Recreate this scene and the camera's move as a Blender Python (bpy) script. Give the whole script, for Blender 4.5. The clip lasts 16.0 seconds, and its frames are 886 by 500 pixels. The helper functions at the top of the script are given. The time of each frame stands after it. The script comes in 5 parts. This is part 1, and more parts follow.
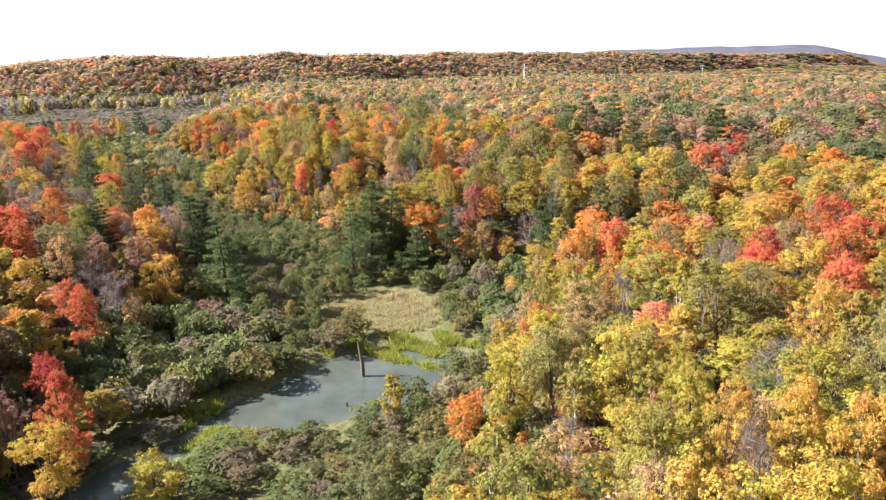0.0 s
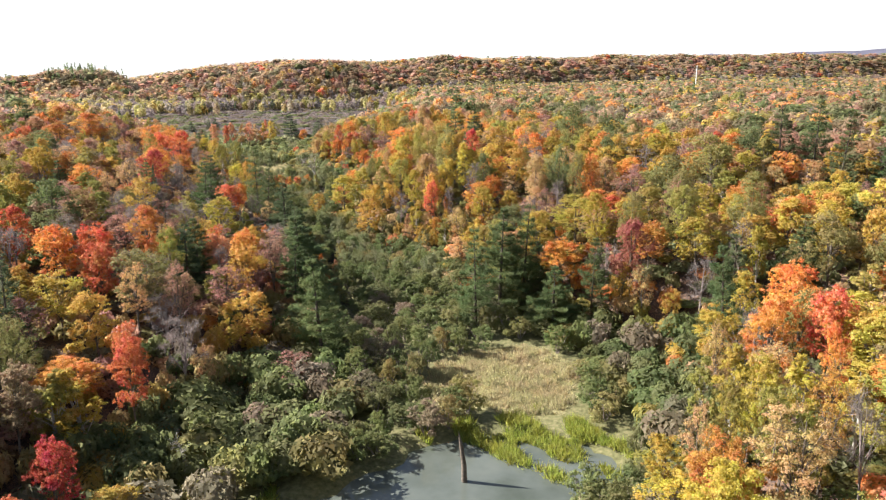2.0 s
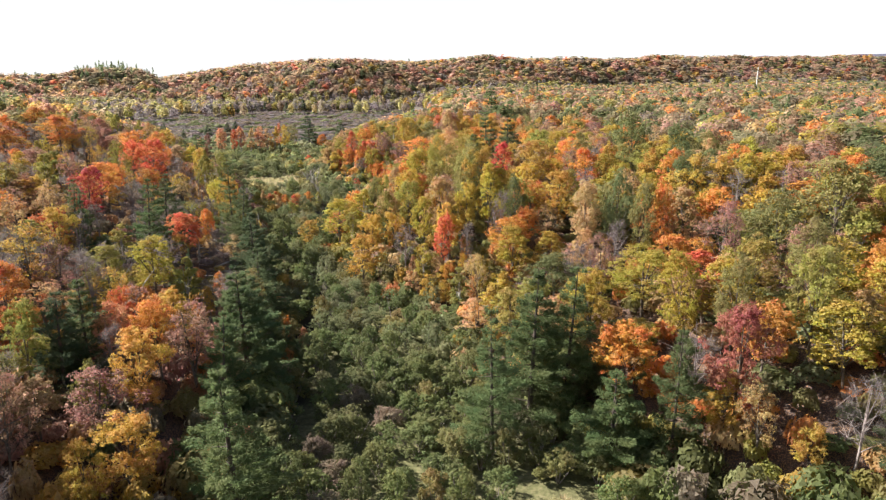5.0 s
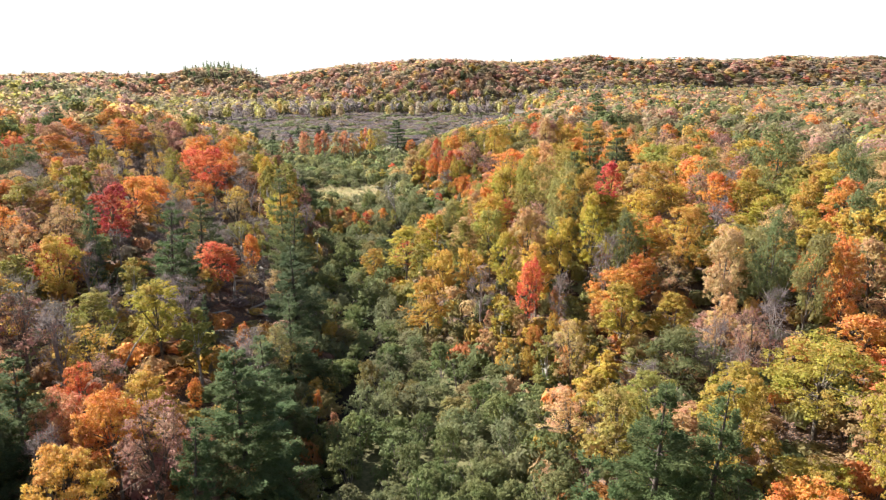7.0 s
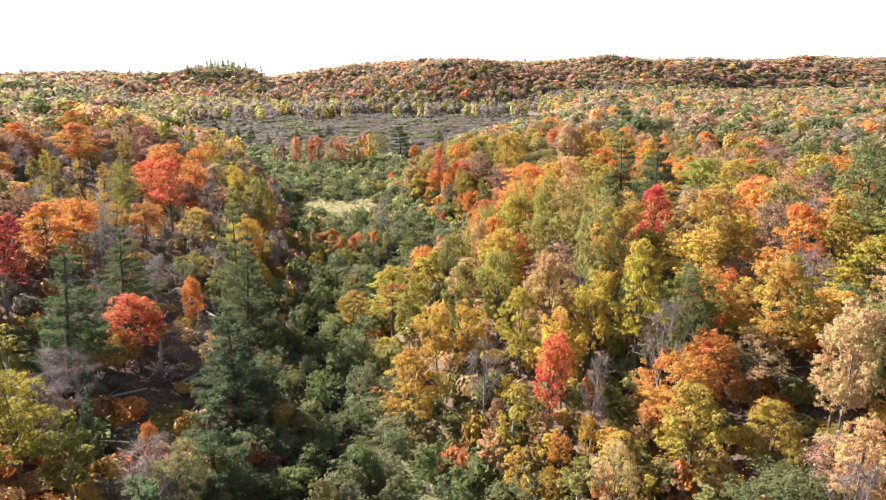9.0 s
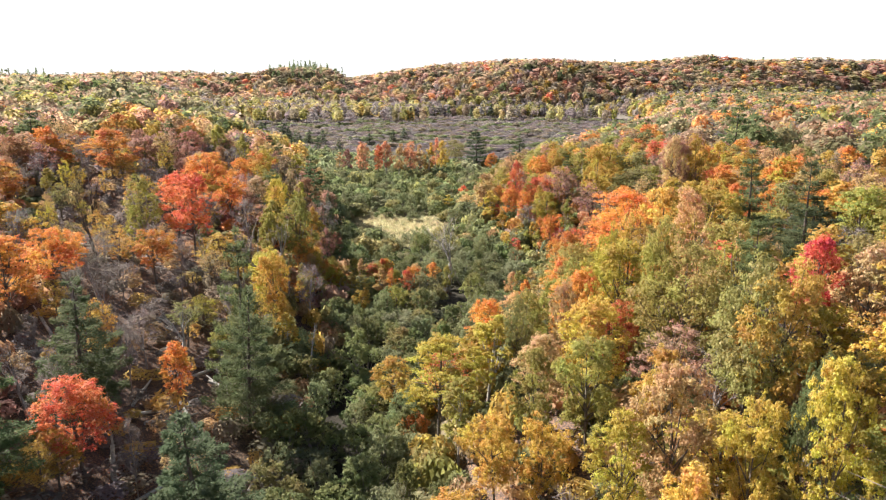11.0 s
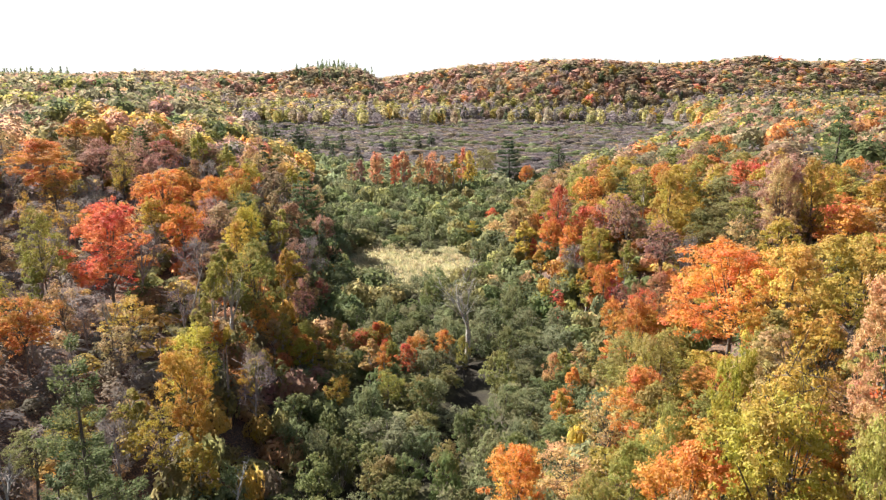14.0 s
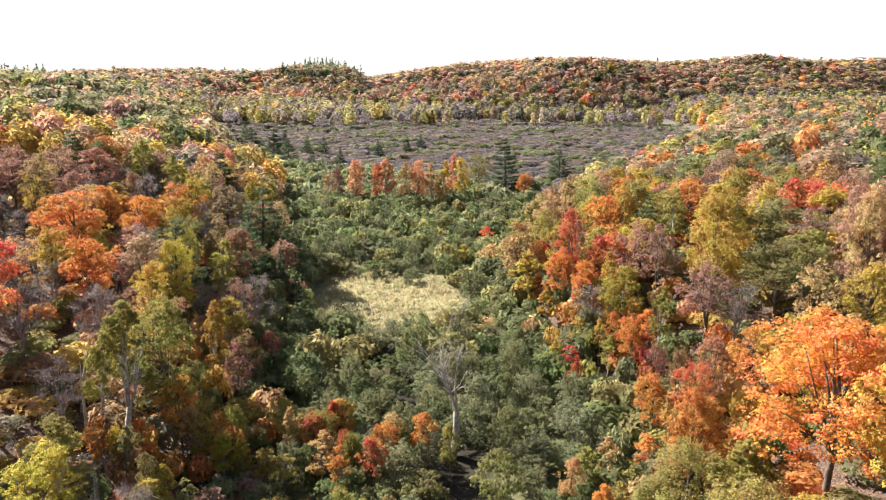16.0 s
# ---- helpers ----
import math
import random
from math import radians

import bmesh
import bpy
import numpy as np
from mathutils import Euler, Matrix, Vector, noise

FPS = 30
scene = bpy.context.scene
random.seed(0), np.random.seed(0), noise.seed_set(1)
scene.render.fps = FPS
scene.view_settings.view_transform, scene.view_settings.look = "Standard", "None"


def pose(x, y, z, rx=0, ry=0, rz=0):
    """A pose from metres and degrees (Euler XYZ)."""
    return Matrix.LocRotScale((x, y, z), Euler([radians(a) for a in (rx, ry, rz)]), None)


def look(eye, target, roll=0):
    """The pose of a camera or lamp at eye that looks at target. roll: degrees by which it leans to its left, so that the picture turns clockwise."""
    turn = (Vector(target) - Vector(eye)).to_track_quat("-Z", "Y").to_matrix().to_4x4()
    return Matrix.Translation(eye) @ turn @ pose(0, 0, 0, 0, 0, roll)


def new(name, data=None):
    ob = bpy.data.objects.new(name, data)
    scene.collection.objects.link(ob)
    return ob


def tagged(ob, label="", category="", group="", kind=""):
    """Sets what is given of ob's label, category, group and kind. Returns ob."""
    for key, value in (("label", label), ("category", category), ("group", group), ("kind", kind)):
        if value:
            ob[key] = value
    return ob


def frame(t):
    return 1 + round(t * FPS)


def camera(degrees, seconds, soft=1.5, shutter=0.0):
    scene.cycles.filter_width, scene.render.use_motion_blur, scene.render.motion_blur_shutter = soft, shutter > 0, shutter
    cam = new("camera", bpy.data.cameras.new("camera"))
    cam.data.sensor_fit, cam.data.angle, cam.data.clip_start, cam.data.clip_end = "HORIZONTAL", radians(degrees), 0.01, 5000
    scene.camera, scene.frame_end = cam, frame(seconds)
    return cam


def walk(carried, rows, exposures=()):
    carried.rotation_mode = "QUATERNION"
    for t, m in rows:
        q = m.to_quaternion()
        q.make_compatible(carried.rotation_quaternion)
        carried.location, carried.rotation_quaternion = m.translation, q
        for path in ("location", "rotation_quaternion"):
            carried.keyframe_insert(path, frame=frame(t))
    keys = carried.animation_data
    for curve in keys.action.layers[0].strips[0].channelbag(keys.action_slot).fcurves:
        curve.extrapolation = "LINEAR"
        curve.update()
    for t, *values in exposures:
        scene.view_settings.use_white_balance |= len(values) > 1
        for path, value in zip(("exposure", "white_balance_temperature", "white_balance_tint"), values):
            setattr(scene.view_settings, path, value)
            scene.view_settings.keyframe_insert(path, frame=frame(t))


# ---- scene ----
cam = camera(63.9, 16.0, soft=1.3)
METRES, EYE, TILT, LEAN, TURN = 220.0, 43.8, -14.1, 0.4, 0.0
ROWS = [
    (0.0, 0.0, 0.0, 0.0, -0.0, 0.0, -0.0),
    (0.5, 0.0024, 0.0319, 0.0083, 3.05, 0.06, -0.75),
    (1.0, 0.0054, 0.0618, 0.0159, 6.21, 0.07, -1.52),
    (1.5, 0.007, 0.0921, 0.024, 9.33, 0.01, -2.31),
    (2.0, 0.0059, 0.1236, 0.0325, 12.27, -0.09, -3.13),
    (2.5, 0.0039, 0.1551, 0.0403, 12.5, -0.09, -3.27),
    (3.0, -0.0009, 0.1867, 0.0484, 12.58, -0.04, -3.33),
    (3.2, -0.0027, 0.1995, 0.0514, 12.6, -0.04, -3.34),
    (4.2, -0.0112, 0.2636, 0.0666, 12.75, -0.05, -3.38),
    (5.3, -0.0213, 0.3342, 0.0823, 16.95, -0.31, -4.68),
    (5.5, -0.0236, 0.3469, 0.0855, 17.73, -0.36, -4.89),
    (6.0, -0.0303, 0.3782, 0.0938, 19.73, -0.53, -5.42),
    (6.5, -0.039, 0.4095, 0.1024, 21.74, -0.73, -5.94),
    (7.0, -0.0486, 0.4407, 0.111, 23.45, -0.9, -6.38),
    (7.5, -0.0589, 0.4712, 0.1185, 24.36, -0.99, -6.63),
    (8.0, -0.0699, 0.5016, 0.126, 24.38, -1.01, -6.66),
    (8.5, -0.0817, 0.5318, 0.1332, 24.37, -1.0, -6.75),
    (8.7, -0.0864, 0.5438, 0.1361, 24.38, -1.0, -6.75),
    (9.8, -0.1133, 0.6085, 0.1521, 24.6, -1.03, -6.8),
    (10.8, -0.1383, 0.6652, 0.1663, 29.88, -1.64, -8.07),
    (11.0, -0.1434, 0.6756, 0.1688, 30.94, -1.78, -8.32),
    (11.5, -0.156, 0.7012, 0.1746, 33.84, -2.19, -8.95),
    (12.0, -0.1685, 0.7259, 0.1805, 34.02, -2.19, -9.06),
    (12.5, -0.1815, 0.7498, 0.1865, 33.92, -2.19, -9.11),
    (13.0, -0.1945, 0.7726, 0.1918, 33.86, -2.15, -9.11),
    (13.5, -0.2076, 0.7948, 0.197, 33.81, -2.13, -9.14),
    (14.0, -0.2223, 0.8181, 0.2026, 33.68, -2.11, -9.16),
    (14.5, -0.2374, 0.8411, 0.2085, 33.53, -2.12, -9.17),
    (15.0, -0.252, 0.865, 0.2141, 33.4, -2.12, -9.2),
    (15.5, -0.2671, 0.8886, 0.2194, 33.24, -2.13, -9.16),
    (16.0, -0.2818, 0.9121, 0.2252, 33.12, -2.13, -9.16),
]
EXPOSURES = [(0.0, 1.02), (1.5, 1.0), (3.0, 0.89), (5.5, 0.83), (7.0, 1.02), (8.5, 1.10), (11.0, 1.05), (12.5, 1.01), (16.0, 0.94)]
walk(cam, [(t, pose(0, 0, EYE, TILT, LEAN, TURN) @ pose(METRES * x, METRES * y, METRES * z, 90 + pitch, roll, yaw)) for t, x, y, z, yaw, pitch, roll in ROWS],
     exposures=EXPOSURES)


# ---- light ----
SUN = Vector((-1.0, 0.0, 0.74)).normalized()
world = bpy.data.worlds.new("sky")
scene.world = world
world.use_nodes = True
wn, wl = world.node_tree.nodes, world.node_tree.links
wn.clear()
w_out, w_bg = wn.new("ShaderNodeOutputWorld"), wn.new("ShaderNodeBackground")
w_sky = wn.new("ShaderNodeTexSky")
w_sky.sky_type, w_sky.sun_disc = "NISHITA", False
w_sky.sun_elevation = math.asin(SUN.z)
w_sky.sun_rotation = math.atan2(SUN.x, SUN.y)
w_sky.air_density, w_sky.dust_density = 1.0, 2.0
w_str = wn.new("ShaderNodeVectorMath")
w_str.operation = "SCALE"
w_str.inputs["Scale"].default_value = 0.07
# thin high cloud: white streaks that thicken towards the horizon
w_co, w_map, w_noise = wn.new("ShaderNodeTexCoord"), wn.new("ShaderNodeMapping"), wn.new("ShaderNodeTexNoise")
w_map.inputs["Scale"].default_value = (1.2, 2.2, 16.0)
w_noise.inputs["Scale"].default_value, w_noise.inputs["Detail"].default_value = 2.2, 7.0
w_noise.inputs["Roughness"].default_value, w_noise.inputs["Distortion"].default_value = 0.62, 0.5
w_ramp = wn.new("ShaderNodeValToRGB")
w_ramp.color_ramp.elements[0].position, w_ramp.color_ramp.elements[1].position = 0.30, 0.56
w_ramp.color_ramp.elements[0].color = (0.82, 0.82, 0.82, 1)
w_mix = wn.new("ShaderNodeMix")
w_mix.data_type = "RGBA"
w_mix.inputs["B"].default_value = (0.63, 0.637, 0.65, 1)
wl.new(w_co.outputs["Generated"], w_map.inputs["Vector"])
wl.new(w_map.outputs["Vector"], w_noise.inputs["Vector"])
wl.new(w_noise.outputs["Fac"], w_ramp.inputs["Fac"])
w_sep, w_low, w_max = wn.new("ShaderNodeSeparateXYZ"), wn.new("ShaderNodeMapRange"), wn.new("ShaderNodeMath")
w_low.inputs["From Min"].default_value, w_low.inputs["From Max"].default_value = 0.06, 0.40
w_low.inputs["To Min"].default_value, w_low.inputs["To Max"].default_value = 1.0, 0.08
w_max.operation = "MULTIPLY"
wl.new(w_co.outputs["Generated"], w_sep.inputs["Vector"])
wl.new(w_sep.outputs["Z"], w_low.inputs["Value"])
wl.new(w_low.outputs["Result"], w_max.inputs[0])
wl.new(w_ramp.outputs["Color"], w_max.inputs[1])
wl.new(w_max.outputs["Value"], w_mix.inputs["Factor"])
wl.new(w_sky.outputs["Color"], w_str.inputs[0])
wl.new(w_str.outputs["Vector"], w_mix.inputs["A"])
wl.new(w_mix.outputs["Result"], w_bg.inputs["Color"])
w_bg.inputs["Strength"].default_value = 1.0
wl.new(w_bg.outputs["Background"], w_out.inputs["Surface"])

sun = new("sun", bpy.data.lights.new("sun", "SUN"))
sun.data.energy, sun.data.angle, sun.data.color = 8.5, radians(0.6), (1.0, 0.94, 0.85)
sun.matrix_world = look(SUN * 100, (0, 0, 0))


# ---- materials ----
def material(name, rough=0.9):
    m = bpy.data.materials.new(name)
    m.use_nodes = True
    n, l = m.node_tree.nodes, m.node_tree.links
    b = n["Principled BSDF"]
    b.inputs["Roughness"].default_value = rough
    b.inputs["Specular IOR Level"].default_value = 0.2
    return m, n, l, b


def noise_node(n, l, scale, detail=4.0, coord="Object", rough=0.6):
    co, t = n.new("ShaderNodeTexCoord"), n.new("ShaderNodeTexNoise")
    t.inputs["Scale"].default_value, t.inputs["Detail"].default_value, t.inputs["Roughness"].default_value = scale, detail, rough
    l.new(co.outputs[coord], t.inputs["Vector"])
    return t


def ramp_node(n, l, source, stops):
    r = n.new("ShaderNodeValToRGB")
    e = r.color_ramp.elements
    while len(e) < len(stops):
        e.new(0.5)
    for i, (p, c) in enumerate(stops):
        e[i].position, e[i].color = p, (*c, 1)
    l.new(source, r.inputs["Fac"])
    return r


def leaf_material(name, joined):
    """Leaves: the tree's own hue, shifted twig by twig and leaf by leaf, thin enough to let light through."""
    m, n, l, b = material(name, 0.75)
    if joined:
        src = n.new("ShaderNodeAttribute")
        src.attribute_name = "hue"
        base = src.outputs["Color"]
    else:
        base = n.new("ShaderNodeObjectInfo").outputs["Color"]
    geo = n.new("ShaderNodeNewGeometry")
    spread = noise_node(n, l, 0.34, 3.0)
    hsv = n.new("ShaderNodeHueSaturation")
    hue = n.new("ShaderNodeMapRange")
    hue.inputs["From Min"].default_value, hue.inputs["From Max"].default_value = 0.3, 0.7
    hue.inputs["To Min"].default_value, hue.inputs["To Max"].default_value = (0.478, 0.522) if joined else (0.462, 0.540)
    val = n.new("ShaderNodeMapRange")
    val.inputs["To Min"].default_value, val.inputs["To Max"].default_value = (0.92, 1.08) if joined else (0.82, 1.16)
    # joined leaves are less saturated: haze of distance worked into their colour
    sat = n.new("ShaderNodeMapRange")
    sat.inputs["To Min"].default_value, sat.inputs["To Max"].default_value = (1.0, 0.84) if joined else (1.06, 0.88)
    # single leaves within a spray: fine light and dark flecks
    fleck = noise_node(n, l, 5.5, 2.0)
    grain, both = n.new("ShaderNodeMapRange"), n.new("ShaderNodeMath")
    grain.inputs["From Min"].default_value, grain.inputs["From Max"].default_value = 0.36, 0.62
    grain.inputs["To Min"].default_value, grain.inputs["To Max"].default_value = 0.84, 1.12
    both.operation = "MULTIPLY"
    l.new(fleck.outputs["Fac"], grain.inputs["Value"])
    l.new(grain.outputs["Result"], both.inputs[0])
    l.new(val.outputs["Result"], both.inputs[1])
    l.new(spread.outputs["Fac"], hue.inputs["Value"])
    l.new(geo.outputs["Random Per Island"], val.inputs["Value"])
    l.new(geo.outputs["Random Per Island"], sat.inputs["Value"])
    l.new(hue.outputs["Result"], hsv.inputs["Hue"])
    l.new(both.outputs["Value"], hsv.inputs["Value"])
    l.new(sat.outputs["Result"], hsv.inputs["Saturation"])
    l.new(base, hsv.inputs["Color"])
    l.new(hsv.outputs["Color"], b.inputs["Base Color"])
    thin, mix = n.new("ShaderNodeBsdfTranslucent"), n.new("ShaderNodeMixShader")
    mix.inputs["Fac"].default_value = 0.66 if joined else 0.48
    b.inputs["Specular IOR Level"].default_value = 0.25
    l.new(hsv.outputs["Color"], thin.inputs["Color"])
    l.new(b.outputs["BSDF"], mix.inputs[1])
    l.new(thin.outputs["BSDF"], mix.inputs[2])
    l.new(mix.outputs["Shader"], n["Material Output"].inputs["Surface"])
    return m


LEAF, LEAF_JOINED = leaf_material("leaves", False), leaf_material("leaves_joined", True)


def bark_material(name, dark, light):
    m, n, l, b = material(name, 0.9)
    t = noise_node(n, l, 3.0, 6.0)
    r = ramp_node(n, l, t.outputs["Fac"], [(0.3, dark), (0.7, light)])
    l.new(r.outputs["Color"], b.inputs["Base Color"])
    return m


BARK = bark_material("bark_grey_brown", (0.07, 0.055, 0.045), (0.20, 0.17, 0.145))
BARK_PALE = bark_material("bark_pale", (0.22, 0.20, 0.18), (0.55, 0.52, 0.48))
BARK_DARK = bark_material("bark_dark_pine", (0.05, 0.04, 0.035), (0.13, 0.105, 0.09))
TWIG = bark_material("bare_twigs", (0.17, 0.14, 0.135), (0.34, 0.29, 0.28))
DEADWOOD = bark_material("weathered_wood", (0.20, 0.19, 0.18), (0.50, 0.48, 0.45))


# ---- lie of the land ----
VALLEY_Y = (-100, 60, 80, 95, 112, 125, 138, 150, 165, 180, 190, 200, 212, 224, 240, 252, 264, 280, 295, 310, 325, 350, 400, 480, 600, 720, 820, 920)
VALLEY_L = (-80, -46, -50, -48, -47, -44, -44, -48, -58, -64, -69, -79, -88, -95, -102, -114, -127, -139, -152, -174, -190, -212, -300, -420, -550, -570, -520, -420)
VALLEY_R = (-50, -2, 3, 7, 10, 14, 14, -12, -29, -36, -50, -61, -72, -76, -75, -76, -80, -87, -112, -122, -130, -134, -140, -150, -160, -190, -250, -330)


def smooth(a, b, v):
    k = np.clip((v - a) / (b - a), 0, 1)
    return k * k * (3 - 2 * k)


def bumps(x, y, size, seed):
    """Rolling unevenness of about +-1, of the given wavelength."""
    r = np.random.RandomState(seed)
    s = 0
    for k in range(7):
        a, f, p = r.uniform(0, 6.28), r.uniform(0.6, 1.7) * 6.28 / size, r.uniform(0, 6.28)
        s = s + np.sin((x * np.cos(a) + y * np.sin(a)) * f + p)
    return s / 3.0


def side(x, y):
    """Metres outside the flat valley floor; minus inside it."""
    return np.maximum(np.interp(y, VALLEY_Y, VALLEY_L) - x, x - np.interp(y, VALLEY_Y, VALLEY_R)) * 0.84


def middle(y):
    return (np.interp(y, VALLEY_Y, VALLEY_L) + np.interp(y, VALLEY_Y, VALLEY_R)) / 2


def ridge_way(x, y):
    """Metres beyond the foot of the far ridge."""
    return (x + 468) * -0.70 + (y - 545) * 0.71 - 48 + 22 * bumps(x, y, 330, 5)


POND = ((-39, 66, 4.5), (-31, 77, 5.5), (-22, 88, 8.0), (-11, 98, 11.5), (-4, 104, 9.5))
CREST_AT = (-600, -160, -68, 5, 39, 89, 114, 162, 211, 311, 412, 536, 720, 909, 1346, 1911, 2600)
CREST_Z = (26, 29, 34, 33, 40, 40, 29, 37, 44, 52, 50, 57, 58, 63, 71, 75, 84)


def shore(x, y):
    """Metres outside the pond's edge; minus inside it."""
    best = np.full(np.shape(x), 1e9)
    for (ax, ay, ar), (bx, by, br) in zip(POND[:-1], POND[1:]):
        dx, dy = bx - ax, by - ay
        t = np.clip(((x - ax) * dx + (y - ay) * dy) / (dx * dx + dy * dy), 0, 1)
        best = np.minimum(best, np.hypot(x - ax - t * dx, y - ay - t * dy) - (ar + t * (br - ar)))
    return best + 1.5 * bumps(x, y, 11, 41)


CREEK = ((-50, 150), (-56, 172), (-61, 190), (-77, 206), (-91, 222), (-87, 246), (-97, 262), (-128, 282), (-137, 290))


def creek(x, y):
    """Metres from the line of the shade-darkened creek."""
    best = np.full(np.shape(x), 1e9)
    for (ax, ay), (bx, by) in zip(CREEK[:-1], CREEK[1:]):
        dx, dy = bx - ax, by - ay
        t = np.clip(((x - ax) * dx + (y - ay) * dy) / (dx * dx + dy * dy), 0, 1)
        best = np.minimum(best, np.hypot(x - ax - t * dx, y - ay - t * dy))
    return best + 0.6 * bumps(x, y, 13, 45)


def land(x, y):
    x, y = np.asarray(x, float), np.asarray(y, float)
    d = side(x, y)
    floor_z = np.interp(y, (60, 120, 150, 180, 220, 260, 310, 420), (0.35, 0.6, 1.2, 2.6, 4.0, 5.2, 6.8, 8.0))
    right = smooth(-4, 4, x - middle(y))
    rise = right * np.interp(y, (80, 180, 210, 300, 400), (16, 13, 15, 13, 12)) + (1 - right) * 20
    run = right * np.interp(y, (80, 180, 210, 300), (24, 30, 20, 22)) + (1 - right) * 45
    bank = rise * (1 - np.exp(-np.clip(d, 0, None) / run))
    rough = bumps(x, y, 70, 2) * 1.3 * smooth(5, 40, d) + bumps(x, y, 17, 3) * 0.16
    pond = -1.5 * smooth(1.2, -3.5, shore(x, y)) - 0.9 * smooth(2.6, 0.6, creek(x, y))
    q = ridge_way(x, y)
    along = (x + 468) * 0.71 + (y - 545) * 0.70
    crest = np.interp(along, CREST_AT, CREST_Z) + 2.0 * bumps(x, y, 120, 8)
    rise_q = smooth(-10, 150, q)
    dist = np.hypot(x, y)
    far = smooth(900, 1500, dist) * (9 * bumps(x, y, 800, 11) + 6)
    base = floor_z + bank + rough + pond + far
    return base * (1 - rise_q) + rise_q * (crest - smooth(190, 700, q) * 26)


def ground_material():
    """Leaf litter, rank grass and painted creek shade, by the ground's own zones held in the mesh."""
    m, n, l, b = material("woodland_ground", 0.95)
    zone = n.new("ShaderNodeAttribute")
    zone.attribute_name = "zone"
    split = n.new("ShaderNodeSeparateColor")
    l.new(zone.outputs["Color"], split.inputs["Color"])
    fine, coarse = noise_node(n, l, 1.6, 8.0), noise_node(n, l, 0.09, 6.0)
    litter = ramp_node(n, l, fine.outputs["Fac"], [(0.25, (0.030, 0.023, 0.022)), (0.5, (0.07, 0.052, 0.048)), (0.75, (0.14, 0.098, 0.083))])
    marsh = ramp_node(n, l, fine.outputs["Fac"], [(0.25, (0.05, 0.05, 0.025)), (0.5, (0.12, 0.12, 0.055)), (0.8, (0.24, 0.21, 0.12))])
    straw = ramp_node(n, l, fine.outputs["Fac"], [(0.2, (0.12, 0.115, 0.055)), (0.5, (0.26, 0.235, 0.12)), (0.8, (0.42, 0.36, 0.22))])
    grey = ramp_node(n, l, coarse.outputs["Fac"], [(0.3, (0.12, 0.105, 0.10)), (0.55, (0.18, 0.158, 0.15)), (0.75, (0.24, 0.205, 0.15))])
    # single fallen leaves, tan to orange, strewn over the dark litter
    fall = noise_node(n, l, 7.0, 3.0)
    strewn = ramp_node(n, l, fall.outputs["Fac"], [(0.50, (0, 0, 0)), (0.62, (1, 1, 1))])
    dry = ramp_node(n, l, coarse.outputs["Fac"], [(0.3, (0.20, 0.125, 0.085)), (0.7, (0.30, 0.16, 0.075))])
    leafy = n.new("ShaderNodeMix")
    leafy.data_type = "RGBA"
    l.new(strewn.outputs["Color"], leafy.inputs["Factor"])
    l.new(litter.outputs["Color"], leafy.inputs["A"])
    l.new(dry.outputs["Color"], leafy.inputs["B"])
    last = leafy.outputs["Result"]
    for k, other in (("Red", marsh), ("Green", straw), ("Blue", grey)):
        mix = n.new("ShaderNodeMix")
        mix.data_type = "RGBA"
        l.new(split.outputs[k], mix.inputs["Factor"])
        l.new(last, mix.inputs["A"])
        l.new(other.outputs["Color"], mix.inputs["B"])
        last = mix.outputs["Result"]
    # near-black strip along the creek: its deep shade put into the ground colour
    creek_shade = n.new("ShaderNodeMix")
    creek_shade.data_type = "RGBA"
    creek_shade.inputs["B"].default_value = (0.028, 0.024, 0.018, 1)
    l.new(zone.outputs["Alpha"], creek_shade.inputs["Factor"])
    l.new(last, creek_shade.inputs["A"])
    l.new(creek_shade.outputs["Result"], b.inputs["Base Color"])
    bump = n.new("ShaderNodeBump")
    bump.inputs["Strength"].default_value, bump.inputs["Distance"].default_value = 0.7, 0.25
    l.new(fine.outputs["Fac"], bump.inputs["Height"])
    l.new(bump.outputs["Normal"], b.inputs["Normal"])
    return m


def mesh_from(name, verts, faces, mat, hue=None):
    """A mesh from arrays: corners (n, 3) and faces (m, 3 or 4)."""
    me = bpy.data.meshes.new(name)
    k = faces.shape[1]
    me.vertices.add(len(verts))
    me.vertices.foreach_set("co", np.ascontiguousarray(verts, np.float32).ravel())
    me.loops.add(faces.size)
    me.loops.foreach_set("vertex_index", np.ascontiguousarray(faces, np.int32).ravel())
    me.polygons.add(len(faces))
    me.polygons.foreach_set("loop_start", np.arange(0, faces.size, k, dtype=np.int32))
    me.update(calc_edges=True)
    if hue is not None:
        at = me.color_attributes.new("zone" if hue.shape[1] == 4 and name == "ground" else "hue", "FLOAT_COLOR", "POINT")
        at.data.foreach_set("color", np.ascontiguousarray(hue, np.float32).ravel())
    me.materials.append(mat)
    return me


def meadow(x, y):
    """1 on the open straw-coloured grass, 0 elsewhere."""
    def patch(cx, cy, rx, ry, turn):
        c, s = math.cos(turn), math.sin(turn)
        u, v = (x - cx) * c + (y - cy) * s, -(x - cx) * s + (y - cy) * c
        return smooth(1.25, 0.85, np.hypot(u / rx, v / ry) + 0.16 * bumps(x, y, 14, 21))
    return np.maximum.reduce([patch(-11, 125, 9.5, 10.5, 0.2), patch(-135, 297, 17, 12, -0.6), patch(-39, 168, 9, 5, 0.2) * 0.15,
                              patch(-134, 335, 10, 3, -0.5) * 0.6])


